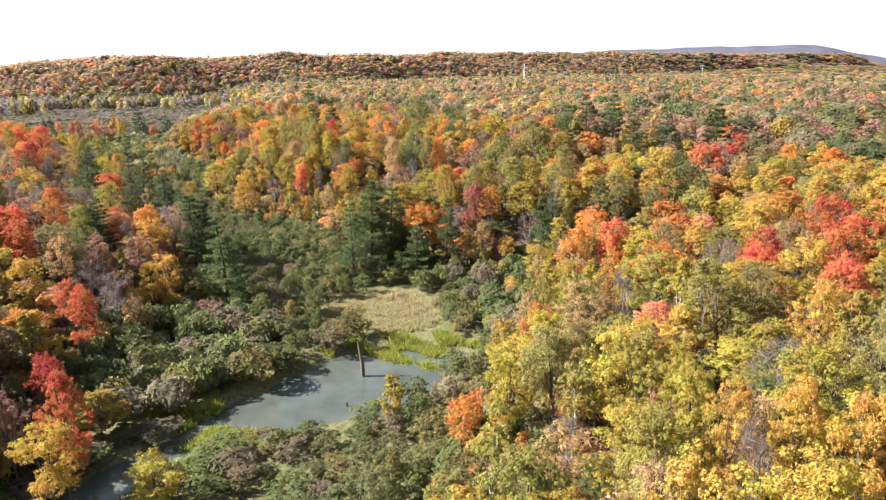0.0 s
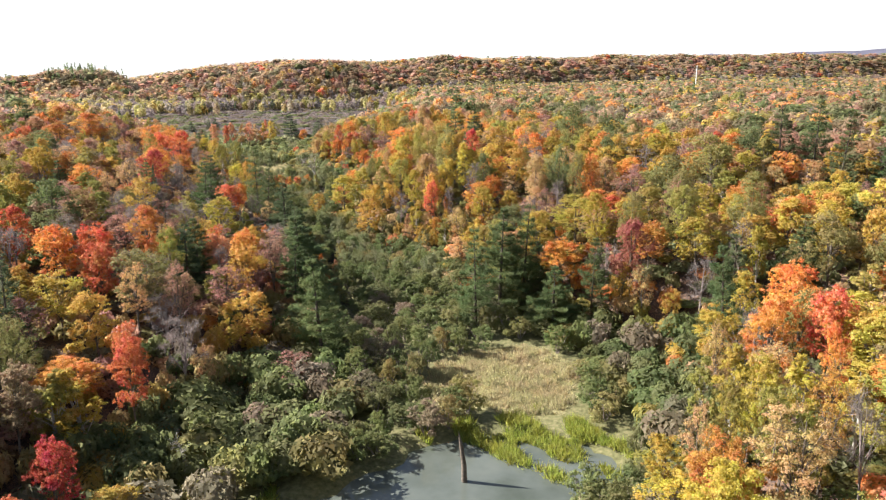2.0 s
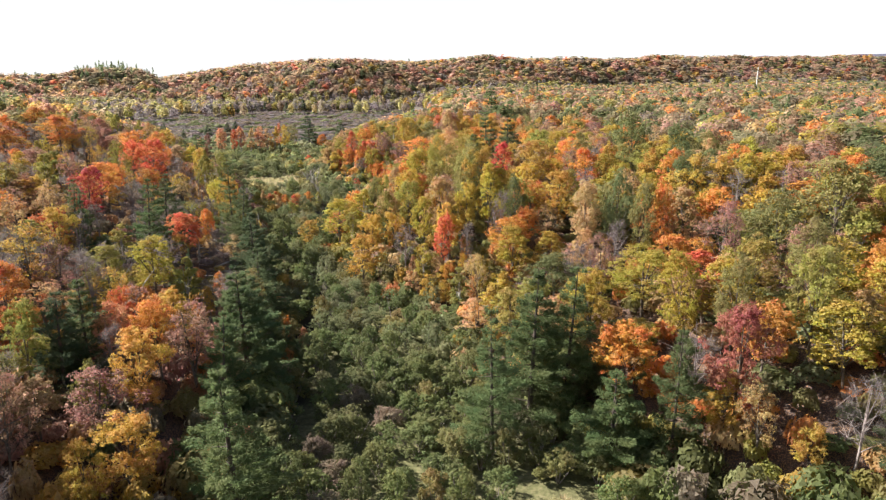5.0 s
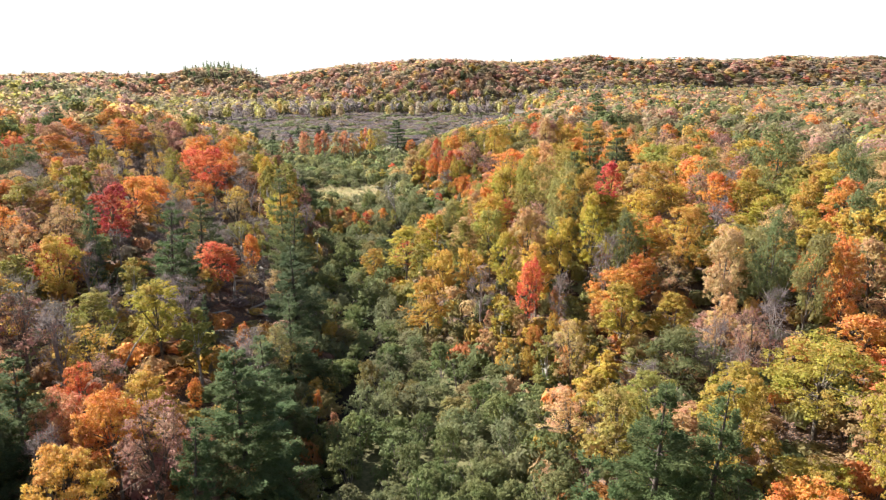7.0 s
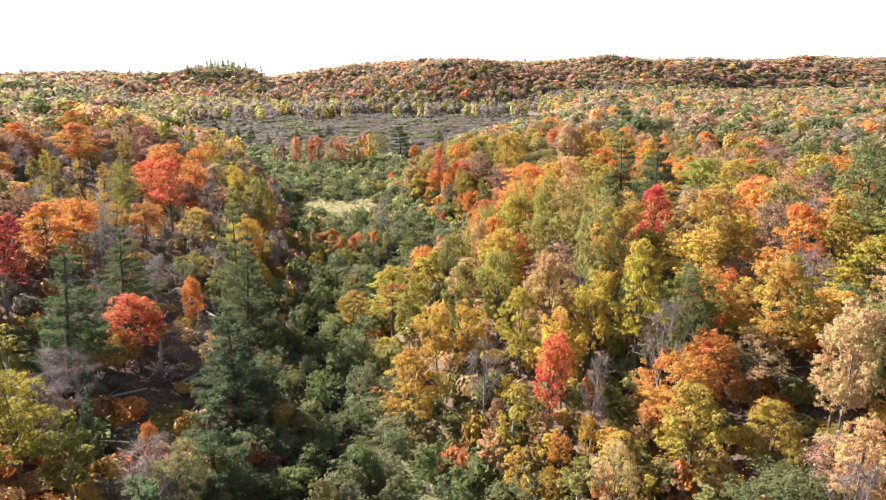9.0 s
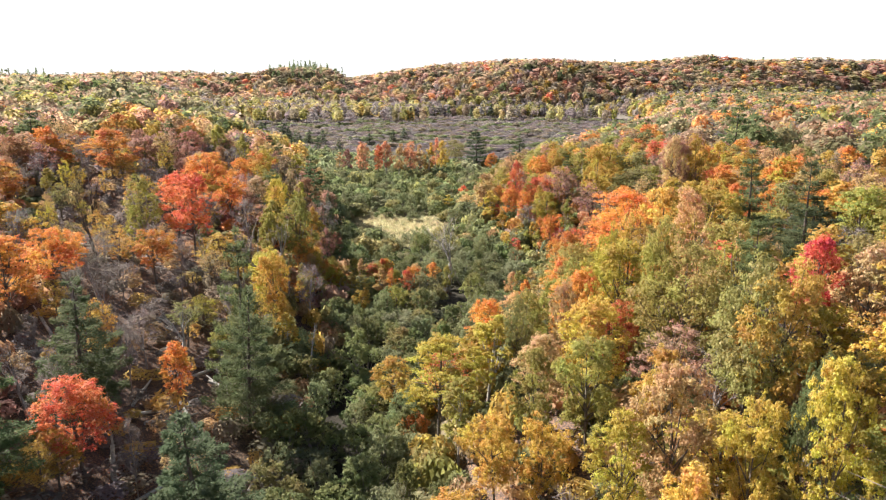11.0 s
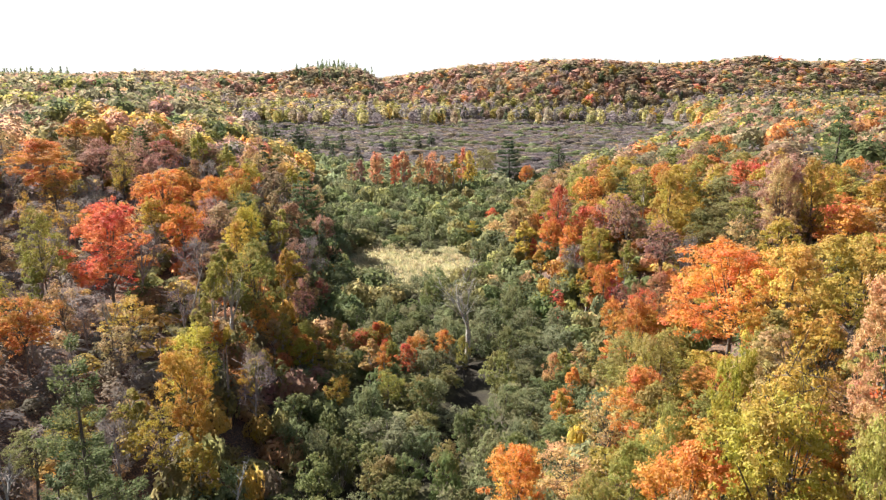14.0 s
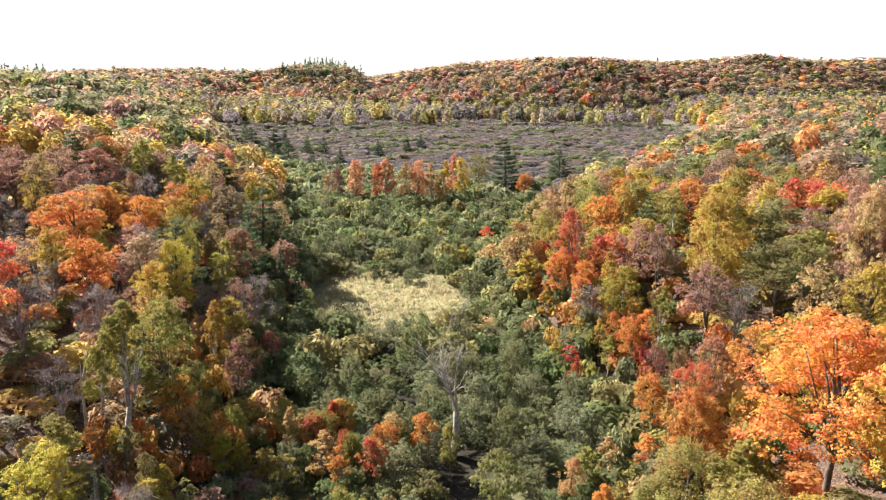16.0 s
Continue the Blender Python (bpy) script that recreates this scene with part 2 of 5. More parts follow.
def graded(near0, near1, step, far0, far1):
    c = list(np.arange(near0, near1 + 0.1, step))
    k = step
    while c[-1] < far1:
        k *= 1.18
        c.append(c[-1] + k)
    k = step
    while c[0] > far0:
        k *= 1.18
        c.insert(0, c[0] - k)
    return np.array(c)


gx, gy = graded(-260, 130, 2.6, -4700, 4700), graded(20, 400, 2.6, -1500, 4700)
GX, GY = np.meshgrid(gx, gy)
GZ = land(GX, GY)
d_ = side(GX, GY)
zone = np.zeros((GX.size, 4))
zone[:, 0] = smooth(6, -3, d_ + 2 * bumps(GX, GY, 16, 31)).ravel()
zone[:, 1] = meadow(GX, GY).ravel()
zone[:, 2] = (smooth(380, 430, GY) * smooth(6, -3, d_) * smooth(10, -20, ridge_way(GX, GY))).ravel()
zone[:, 3] = smooth(6.0, 2.5, creek(GX, GY)).ravel()
nx, ny = len(gx), len(gy)
ii, jj = np.meshgrid(np.arange(nx - 1), np.arange(ny - 1))
v0 = (jj * nx + ii).ravel()
ground = new("ground", mesh_from("ground", np.stack([GX, GY, GZ], -1).reshape(-1, 3), np.stack([v0, v0 + 1, v0 + nx + 1, v0 + nx], 1), ground_material(), zone))
ground.data.polygons.foreach_set("use_smooth", [True] * len(ground.data.polygons))
tagged(ground, "leaf-strewn woodland floor with marshy grass along the valley", "ground", kind="structure")


def water_material():
    m, n, l, b = material("murky_pond_water", 0.08)
    b.inputs["Specular IOR Level"].default_value = 0.5
    t = noise_node(n, l, 0.12, 5.0)
    r = ramp_node(n, l, t.outputs["Fac"], [(0.3, (0.05, 0.06, 0.048)), (0.55, (0.085, 0.098, 0.09)), (0.75, (0.11, 0.122, 0.11))])
    l.new(r.outputs["Color"], b.inputs["Base Color"])
    w = noise_node(n, l, 2.5, 3.0)
    bump = n.new("ShaderNodeBump")
    bump.inputs["Strength"].default_value, bump.inputs["Distance"].default_value = 0.06, 0.05
    l.new(w.outputs["Fac"], bump.inputs["Height"])
    l.new(bump.outputs["Normal"], b.inputs["Normal"])
    return m


bm = bmesh.new()
bmesh.ops.create_grid(bm, x_segments=20, y_segments=20, size=0.5)
bmesh.ops.transform(bm, matrix=Matrix.Translation((-18, 85, -0.25)) @ Matrix.Diagonal((80, 60, 1, 1)), verts=bm.verts)
pond_mesh = bpy.data.meshes.new("water")
bm.to_mesh(pond_mesh)
bm.free()
pond_mesh.materials.append(water_material())
tagged(new("water", pond_mesh), "still murky grey-green pond reflecting the pale sky", "pond", kind="structure")


# ---- plant forms ----
def leaf_tris(points, normals, size, rnd, droop=0.0, stray=0.38):
    """One small three-cornered leaf spray at each point, facing about along its normal."""
    n = len(points)
    nrm = normals * 0.95 + (0, 0, 0.25) + rnd.normal(0, stray, (n, 3))
    nrm /= np.linalg.norm(nrm, axis=1)[:, None] + 1e-9
    a = np.cross(nrm, rnd.normal(size=(n, 3)))
    a /= np.linalg.norm(a, axis=1)[:, None] + 1e-9
    b = np.cross(nrm, a)
    s = (size * rnd.uniform(0.6, 1.4, n))[:, None]
    out = np.empty((n, 3, 3))
    for k, ang in enumerate((0.0, 2.2, 4.1)):
        t = ang + rnd.uniform(-0.45, 0.45, n)[:, None]
        out[:, k] = points + s * (a * np.cos(t) + b * np.sin(t)) * rnd.uniform(0.75, 1.25, (n, 1))
    out[:, :, 2] -= droop * s * rnd.uniform(0, 1, (n, 3))
    return out.reshape(-1, 3)


def lobes_for(rnd, height, radius, bottom, count, slim):
    """The leafy clumps of a broadleaf crown: centres and radii, thickest towards the outside of an uneven oval."""
    mid, half = (height + bottom) / 2, (height - bottom) / 2
    sway = rnd.uniform(0, 6.28, 3)
    c, r = [(0, 0, mid)], [(radius * 0.34, half * 0.45)]
    for k in range(count):
        u = rnd.uniform(-0.85, 1.0)
        a = 2.4 * k + rnd.uniform(-0.6, 0.6)
        deep = rnd.uniform(0.2, 1.0) ** 0.45
        uneven = 1 + 0.16 * math.sin(a + sway[0]) + 0.12 * math.sin(2 * a + sway[1] + 2 * u)
        w = math.sqrt(max(0.03, 1 - u * u)) * (1 - slim * max(u, 0)) * uneven * deep * 0.88
        lr = radius * rnd.uniform(0.15, 0.29)
        c.append((math.cos(a) * w * radius, math.sin(a) * w * radius, mid + u * half * (0.55 + 0.35 * deep)))
        r.append((lr, lr * rnd.uniform(0.65, 0.95)))
    return np.array(c), np.array(r)


def broadleaf(seed, n, size, height, radius, bottom, count=13, slim=0.3, fill=0.12):
    rnd = np.random.RandomState(seed)
    c, r = lobes_for(rnd, height, radius, bottom, count, slim)
    area = r[:, 0] ** 2
    # each clump carries sprays on its outside, each spray a tuft of leaves with air round it
    m = len(c) * 13
    pick = rnd.choice(len(c), m, p=area / area.sum())
    v = rnd.normal(size=(m, 3))
    v[:, 2] = v[:, 2] * 0.9 + 0.30
    v /= np.linalg.norm(v, axis=1)[:, None]
    depth = np.where(rnd.uniform(size=m) < fill, rnd.uniform(0.3, 0.8, m), rnd.uniform(0.8, 1.15, m))
    rr = np.stack([r[pick, 0], r[pick, 0], r[pick, 1]], 1)
    tip = c[pick] + v * rr * depth[:, None]
    wide = radius * rnd.uniform(0.055, 0.11, m)
    spray = rnd.choice(m, n, p=wide ** 2 / np.sum(wide ** 2))
    u = rnd.normal(size=(n, 3))
    u /= np.linalg.norm(u, axis=1)[:, None]
    u[:, 2] = np.where(u[:, 2] < -0.2, -u[:, 2], u[:, 2])
    p = tip[spray] + u * (wide[spray] * rnd.uniform(0.25, 1.25, n))[:, None] * (1, 1, 0.8)
    return leaf_tris(p, u * 0.8 + v[spray] * 0.5, size, rnd, 0.1), c, r


def twigs(seed, n, size, height, radius, bottom):
    """The fine twigs of a bare crown, as long slivers that fan up and out."""
    rnd = np.random.RandomState(seed)
    c, r = lobes_for(rnd, height, radius, bottom, 30, 0.35)
    pick = rnd.randint(0, len(c), n)
    v = rnd.normal(size=(n, 3))
    v /= np.linalg.norm(v, axis=1)[:, None]
    p = c[pick] + v * np.stack([r[pick, 0], r[pick, 0], r[pick, 1]], 1) * rnd.uniform(0.3, 1.1, n)[:, None]
    d = p * (0.22, 0.22, 0) + (0, 0, 1.0) + rnd.normal(0, 0.4, (n, 3))
    d /= np.linalg.norm(d, axis=1)[:, None]
    w = np.cross(d, rnd.normal(size=(n, 3)))
    w /= np.linalg.norm(w, axis=1)[:, None]
    L, t = (size * 3.2 * rnd.uniform(0.5, 1.3, n))[:, None], size * 0.11
    return np.stack([p - w * t, p + w * t, p + d * L], 1).reshape(-1, 3), c, r


def conifer(seed, n, size, height, radius, layers, bottom, ragged, shape):
    """Whorls of near-level boughs, each a flat plume of needle tufts with clear air between the tiers."""
    rnd = np.random.RandomState(seed)
    pts, way, boughs = [], [], []
    each = 6
    per = max(3, n // (layers * each))
    share = per
    for k in range(layers):
        u = (k + rnd.uniform(-0.25, 0.25)) / (layers - 1)
        z = bottom + u * (height * 0.97 - bottom)
        reach = radius * (max(0.05, 1 - u) ** shape) * rnd.uniform(0.78, 1.12)
        for j in range(each):
            if rnd.uniform() < ragged * 0.4:
                continue
            a = j * 1.047 + k * 0.5 + rnd.uniform(-0.35, 0.35)
            L = reach * rnd.uniform(1 - ragged, 1.15)
            per = max(3, int(1.7 * share * L / radius))
            t = rnd.uniform(0.15, 1, per) ** 0.75
            o = rnd.uniform(-1, 1, per) * L * 0.46 * (1.15 - t)
            lift = (0.10 * t + 0.06 * t * t) * L + rnd.normal(0, 0.17, per)
            pts.append(np.stack([np.cos(a) * t * L - np.sin(a) * o, np.sin(a) * t * L + np.cos(a) * o, z + lift], 1))
            turn = a + np.sign(o) * 0.5 + rnd.normal(0, 0.35, per)
            way.append(np.stack([np.cos(turn), np.sin(turn), rnd.normal(0.12, 0.28, per)], 1))
            boughs.append((a, L * 0.85, z))
    p, d = np.concatenate(pts), np.concatenate(way)
    m = len(p)
    w = np.cross(d, np.array((0, 0, 1.0)) + rnd.normal(0, 0.45, (m, 3)))
    w /= np.linalg.norm(w, axis=1)[:, None] + 1e-9
    s = (size * rnd.uniform(0.7, 1.35, m))[:, None]
    return np.stack([p - w * s * 0.40, p + w * s * 0.40, p + d * s * 2.0], 1).reshape(-1, 3), boughs


def tube(p, q, r0, r1, sides=5):
    p, q = np.array(p, float), np.array(q, float)
    d = (q - p) / (np.linalg.norm(q - p) + 1e-9)
    a = np.cross(d, (0.31, 0.87, 0.39))
    a /= np.linalg.norm(a)
    b = np.cross(d, a)
    ang = np.arange(sides) * 6.2832 / sides
    ring = np.cos(ang)[:, None] * a + np.sin(ang)[:, None] * b
    v = np.concatenate([p + ring * r0, q + ring * r1])
    i = np.arange(sides)
    j = (i + 1) % sides
    f = np.concatenate([np.stack([i, j, j + sides], 1), np.stack([i, j + sides, i + sides], 1)])
    return v, f


def join(pieces, grown=False):
    """One mesh from tubes; grown: each springs from the nearest one before it."""
    vs, fs, o = [], [], 0
    for v, f in pieces:
        if grown and vs:
            near = int(np.argmin(np.sum((np.concatenate(vs) - v[0]) ** 2, axis=1)))
            fs.append(np.array([[near, o, o + 1]]))
        vs.append(v)
        fs.append(f + o)
        o += len(v)
    return np.concatenate(vs), np.concatenate(fs)


def bare_limbs(seed, height, spread, forks, r0):
    """A trunk that forks into ever thinner limbs."""
    rnd = np.random.RandomState(seed)
    out = []

    def grow(p, d, length, r, level):
        steps = 2
        for s in range(steps):
            d = d + rnd.normal(0, 0.10, 3)
            d /= np.linalg.norm(d)
            q = p + d * length / steps
            out.append(tube(p, q, r, r * 0.8, 5 if level == 0 else 3))
            p, r = q, r * 0.8
            if level == 0 and s == 0:
                continue
            for _ in range(rnd.randint(1, forks)):
                if level < 4:
                    e = d + rnd.normal(0, spread, 3)
                    e[2] = e[2] * 0.7 + 0.25
                    grow(p, e / np.linalg.norm(e), length * rnd.uniform(0.5, 0.72), r * 0.6, level + 1)
    grow(np.zeros(3) - (0, 0, 0.3), np.array((0, 0, 1.0)), height * 0.45, r0, 0)
    return join(out, True)


def tri_faces(v):
    return np.arange(len(v)).reshape(-1, 3)


# Forms by kind: full height, crown radius, and a maker of the crown's leaves in n pieces of the given size
FORMS = {
    "red_maple": (13.0, 4.3, lambda s, n, z: broadleaf(s, n, z, 13.0, 4.3, 3.6, 46, 0.4)),
    "sugar_maple": (13.0, 4.3, lambda s, n, z: broadleaf(s + 300, n, z, 13.0, 4.3, 3.2, 48, 0.3)),
    "hickory_tree": (13.0, 3.8, lambda s, n, z: broadleaf(s + 400, n, z, 13.0, 3.8, 3.2, 44, 0.3)),
    "oak_tree": (13.0, 5.0, lambda s, n, z: broadleaf(s + 50, n, z, 13.0, 5.0, 3.4, 58, 0.2)),
    "birch_tree": (13.0, 3.0, lambda s, n, z: broadleaf(s + 90, n, z, 13.0, 3.0, 3.4, 38, 0.5, 0.3)),
    "thinning_tree": (13.0, 3.9, lambda s, n, z: broadleaf(s + 130, int(n * 0.5), z * 0.82, 13.0, 3.9, 3.4, 40, 0.3, 0.6)),
    "bare_tree": (12.0, 3.4, lambda s, n, z: twigs(s + 170, int(n * 0.24), z * 1.15, 12.0, 3.4, 3.0)),
    "white_pine": (16.0, 4.4, lambda s, n, z: conifer(s, int(n * 1.9), z, 16.0, 5.0, 15, 1.6, 0.42, 0.62)),
    "fir_tree": (13.0, 3.3, lambda s, n, z: conifer(s + 40, n, z, 13.0, 3.3, 17, 1.0, 0.25, 0.85)),
    "willow_shrub": (3.6, 2.9, lambda s, n, z: broadleaf(s + 200, n, z, 3.6, 2.9, 0.1, 30, 0.15, 0.25)),
    "alder_shrub": (3.6, 2.7, lambda s, n, z: broadleaf(s + 240, n, z, 3.6, 2.7, 0.1, 24, 0.25, 0.25)),
}
BARKS = {"red_maple": BARK, "sugar_maple": BARK, "hickory_tree": BARK, "oak_tree": BARK, "birch_tree": BARK_PALE, "thinning_tree": BARK, "bare_tree": TWIG, "white_pine": BARK_DARK, "fir_tree": BARK_DARK, "willow_shrub": TWIG, "alder_shrub": TWIG}
LEAVES = ((17000, 0.098), (7000, 0.152), (27000, 0.084))
VARIANTS = 4


def trunk_pieces(kind, seed, extra):
    h, r, _ = FORMS[kind]
    rnd = np.random.RandomState(seed + 7)
    out = []
    if kind in ("white_pine", "fir_tree"):
        out.append(tube((0, 0, -0.6), (0, 0, h * 0.55), h * 0.016, h * 0.010, 7))
        out.append(tube((0, 0, h * 0.55), (0, 0, h * 0.99), h * 0.010, 0.02, 6))
        for a, L, z in extra[::2]:
            out.append(tube((0, 0, z), (math.cos(a) * L, math.sin(a) * L, z), 0.06, 0.015, 3))
    elif kind.endswith("shrub"):
        for k in range(9):
            a, t = rnd.uniform(0, 6.28), rnd.uniform(0.3, 0.8)
            out.append(tube((0.1 * math.cos(a), 0.1 * math.sin(a), -0.2), (math.cos(a) * r * t, math.sin(a) * r * t, h * rnd.uniform(0.6, 0.9)), 0.05, 0.015, 4))
    else:
        lean = rnd.normal(0, 0.25, 2)
        top = (lean[0], lean[1], h * 0.5)
        out.append(tube((0, 0, -0.8), top, h * 0.0155, h * 0.010, 7))
        out.append(tube(top, (lean[0] * 1.5, lean[1] * 1.5, h * 0.86), h * 0.010, 0.03, 5))
        for c in extra[1::3]:
            z0 = min(h * rnd.uniform(0.25, 0.6), c[2] - 0.4)
            out.append(tube((lean[0] * z0 / h, lean[1] * z0 / h, max(z0, 1.2)), c * (0.95, 0.95, 1), 0.085, 0.02, 4))
        if kind in ("thinning_tree", "bare_tree"):
            for c in extra[1::2]:
                for _ in range(8):
                    out.append(tube(c, c + rnd.normal(0, 1.1, 3) + (0, 0, 0.5), 0.03, 0.008, 3))
    return join(out, True)


PROTO = {}


def proto(kind, variant, level):
    """Shared meshes of one form: (trunk, crown)."""
    key = (kind, variant, level)
    if key not in PROTO:
        n, z = LEAVES[level]
        if kind.endswith("shrub"):
            n, z = int(n * 0.36), z * 0.86
        if kind in ("white_pine", "fir_tree"):
            n, z = int(n * 1.25), z * 1.15
        made = FORMS[kind][2](variant * 13 + 1, n, z)
        tv, tf = trunk_pieces(kind, variant, made[1])
        PROTO[key] = (mesh_from("trunk", tv, tf, BARKS[kind]), mesh_from("crown", made[0], tri_faces(made[0]), LEAF))
    return PROTO[key]


HUES = {
    "red": (0.48, 0.088, 0.062), "scarlet": (0.58, 0.165, 0.072), "orange": (0.59, 0.255, 0.064), "rust": (0.37, 0.205, 0.11), "gold": (0.51, 0.335, 0.072),
    "yellow": (0.435, 0.335, 0.062), "lime": (0.32, 0.285, 0.075), "olive": (0.265, 0.24, 0.09), "green": (0.165, 0.185, 0.075),
    "peach": (0.51, 0.335, 0.16), "rose": (0.40, 0.22, 0.17), "grey": (0.20, 0.168, 0.158),
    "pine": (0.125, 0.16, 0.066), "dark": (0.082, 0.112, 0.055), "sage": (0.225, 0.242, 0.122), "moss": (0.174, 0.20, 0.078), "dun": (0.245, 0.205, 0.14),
    # tan, fawn, salmon and the dull olive: distance haze put into leaf colour
    "maroon": (0.36, 0.13, 0.095), "brush": (0.255, 0.213, 0.21), "tan": (0.38, 0.265, 0.16), "straw": (0.40, 0.345, 0.145), "fawn": (0.31, 0.24, 0.175), "hazed_olive": (0.25, 0.218, 0.12), "salmon": (0.42, 0.235, 0.17), "coral": (0.68, 0.31, 0.18),
}
WORDS = {
    "red": "crimson", "scarlet": "bright red", "orange": "orange", "rust": "rust-brown", "gold": "golden", "yellow": "yellow", "lime": "yellow-green",
    "olive": "olive-green", "green": "still green", "peach": "pale orange", "rose": "dull pink", "grey": "purple-grey",
    "pine": "blue-green", "dark": "dark green", "sage": "grey-green", "moss": "dull green", "dun": "brownish", "maroon": "dark maroon-red", "brush": "purple-grey", "tan": "tan-brown", "straw": "pale straw-yellow", "fawn": "pale fawn", "hazed_olive": "dull olive", "salmon": "dusty pink", "coral": "coral-pink",
}
KINDS = {
    "red_maple": ("{} red maple in autumn leaf in the woods", "tree"),
    "sugar_maple": ("{} sugar maple in autumn leaf on the hillside", "tree"), "hickory_tree": ("{} hickory in autumn leaf among the maples", "tree"), "oak_tree": ("broad {} oak crown in the autumn woods", "tree"),
    "birch_tree": ("slender {} birch with a pale trunk", "tree"), "thinning_tree": ("{} tree with half its leaves fallen", "tree"),
    "white_pine": ("tall {} white pine with level boughs", "tree"), "fir_tree": ("narrow {} fir with dense boughs", "tree"),
    "bare_tree": ("bare {} tree with a haze of fine twigs", "tree"),
    "willow_shrub": ("rounded {} willow shrub on the wet valley floor", "shrub"),
    "alder_shrub": ("dense {} alder shrub on the wet valley floor", "shrub"),
}
STATE = np.random.RandomState(4)


def hue_of(name, rnd=STATE):
    c = np.array(HUES[name]) * rnd.uniform(0.85, 1.18) * rnd.uniform(0.93, 1.07, 3)
    return (*np.clip(c, 0, 0.8), 1.0)


def plant(kind, x, y, top, wide, hue, level):
    """A tree or shrub on the ground at x, y, its top at height `top` above the pond, `wide` metres across."""
    z = float(land(x, y))
    h, r, _ = FORMS[kind]
    tall = max(top - z, h * 0.45)
    trunk, crown = proto(kind, STATE.randint(VARIANTS), level)
    ob = new(kind)
    ob.empty_display_size = 0.1
    ob.location, ob.scale = (x, y, z), (wide / (2 * r), wide / (2 * r), tall / h)
    ob.rotation_euler = (STATE.normal(0, 0.05), STATE.normal(0, 0.05), STATE.uniform(0, 6.28))
    for name, me in (("stem" if "shrub" in kind else "trunk", trunk), ("foliage" if "shrub" in kind else "crown", crown)):
        o = new(name, me)
        o.parent = ob
        o.color = hue_of(hue)
    words, cat = KINDS[kind]
    return tagged(ob, words.format(WORDS[hue]), cat, "shrubs in the valley" if "shrub" in kind else kind.replace("_", " ") + "s of the woods")


# ---- single trees that stand out ----
FLIGHT = ((56, 78), (30, 62), (-2, 60), (-15, 125), (-90, 248), (-105, 262))


def nearness(x, y):
    """Metres from the line over which the ground comes closest into sight."""
    best = np.full(np.shape(x), 1e9)
    for (ax, ay), (bx, by) in zip(FLIGHT[:-1], FLIGHT[1:]):
        dx, dy = bx - ax, by - ay
        t = np.clip(((x - ax) * dx + (y - ay) * dy) / (dx * dx + dy * dy), 0, 1)
        best = np.minimum(best, np.hypot(x - ax - t * dx, y - ay - t * dy))
    return best
PLACED = [(-98.5, 263, 3.4, "dead_tree"), (-100.5, 259, 3.0, "dead_tree")]


def hero(kind, x, y, top, wide, hue):
    PLACED.append((x, y, wide / 2, kind))
    return plant(kind, x, y, top, wide, hue, 2 if wide > FORMS[kind][1] * 2.7 else 0 if nearness(x, y) < 55 else 1)


hero("white_pine", -53.4, 149.1, 19.1, 12.9, "pine")
hero("white_pine", -39.3, 123.7, 18.0, 11.2, "pine")
hero("white_pine", -16.2, 152.2, 21.2, 12.2, "pine")
hero("white_pine", -12.2, 154.8, 21.5, 9.8, "pine")
hero("white_pine", -19.0, 144.0, 19.0, 8.1, "pine")
hero("white_pine", -5.9, 145.2, 12.9, 10.4, "pine")
hero("white_pine", 0.4, 145.4, 18.2, 7.1, "pine")
hero("sugar_maple", 14.6, 155.0, 25.6, 7.7, "lime")
hero("red_maple", 6.6, 146.7, 21.4, 8.0, "maroon")
hero("white_pine", 19.3, 128.7, 21.6, 8.7, "pine")
hero("red_maple", 25.5, 121.6, 20.3, 9.4, "orange")
hero("oak_tree", -3.5, 171.7, 20.6, 13.2, "yellow")
hero("sugar_maple", -4.3, 160.2, 13.1, 6.7, "yellow")
hero("sugar_maple", -80.2, 155.6, 19.8, 8.0, "lime")
hero("sugar_maple", -76.9, 161.7, 19.7, 8.1, "yellow")
hero("white_pine", -89.4, 176.3, 26.1, 9.5, "pine")
hero("white_pine", -95.8, 189.6, 25.2, 9.5, "pine")
hero("white_pine", -73.5, 185.5, 19.7, 10.2, "dark")
hero("white_pine", -65.1, 172.3, 16.3, 9.2, "pine")
hero("white_pine", -58.5, 159.3, 16.3, 9.6, "pine")
hero("white_pine", -50.1, 137.9, 17.5, 7.4, "pine")
hero("white_pine", -87.0, 202.7, 22.9, 8.3, "pine")
hero("sugar_maple", -55.9, 130.7, 17.9, 7.0, "gold")
hero("red_maple", -64.1, 138.2, 18.2, 6.6, "coral")
hero("sugar_maple", -87.4, 181.9, 14.7, 4.4, "gold")
hero("red_maple", -106.4, 181.1, 27.3, 8.1, "red")
hero("sugar_maple", -112.5, 192.1, 26.9, 8.5, "orange")
hero("red_maple", -26.9, 189.8, 21.4, 8.3, "orange")
hero("red_maple", -38.9, 191.2, 20.5, 4.4, "scarlet")
hero("sugar_maple", -68.2, 212.0, 18.0, 9.5, "yellow")
hero("sugar_maple", -54.4, 192.2, 15.3, 7.4, "gold")
hero("red_maple", -35.8, 229.7, 29.5, 6.0, "red")
hero("sugar_maple", -27.6, 220.6, 30.8, 10.4, "gold")
hero("sugar_maple", -40.9, 199.3, 25.8, 6.8, "peach")
hero("sugar_maple", -20.1, 200.5, 27.6, 8.9, "gold")
hero("hickory_tree", -14.0, 193.7, 24.3, 5.5, "peach")
hero("white_pine", -91.5, 206.8, 27.4, 7.6, "pine")
hero("birch_tree", -70.0, 222.4, 15.5, 5.0, "gold")
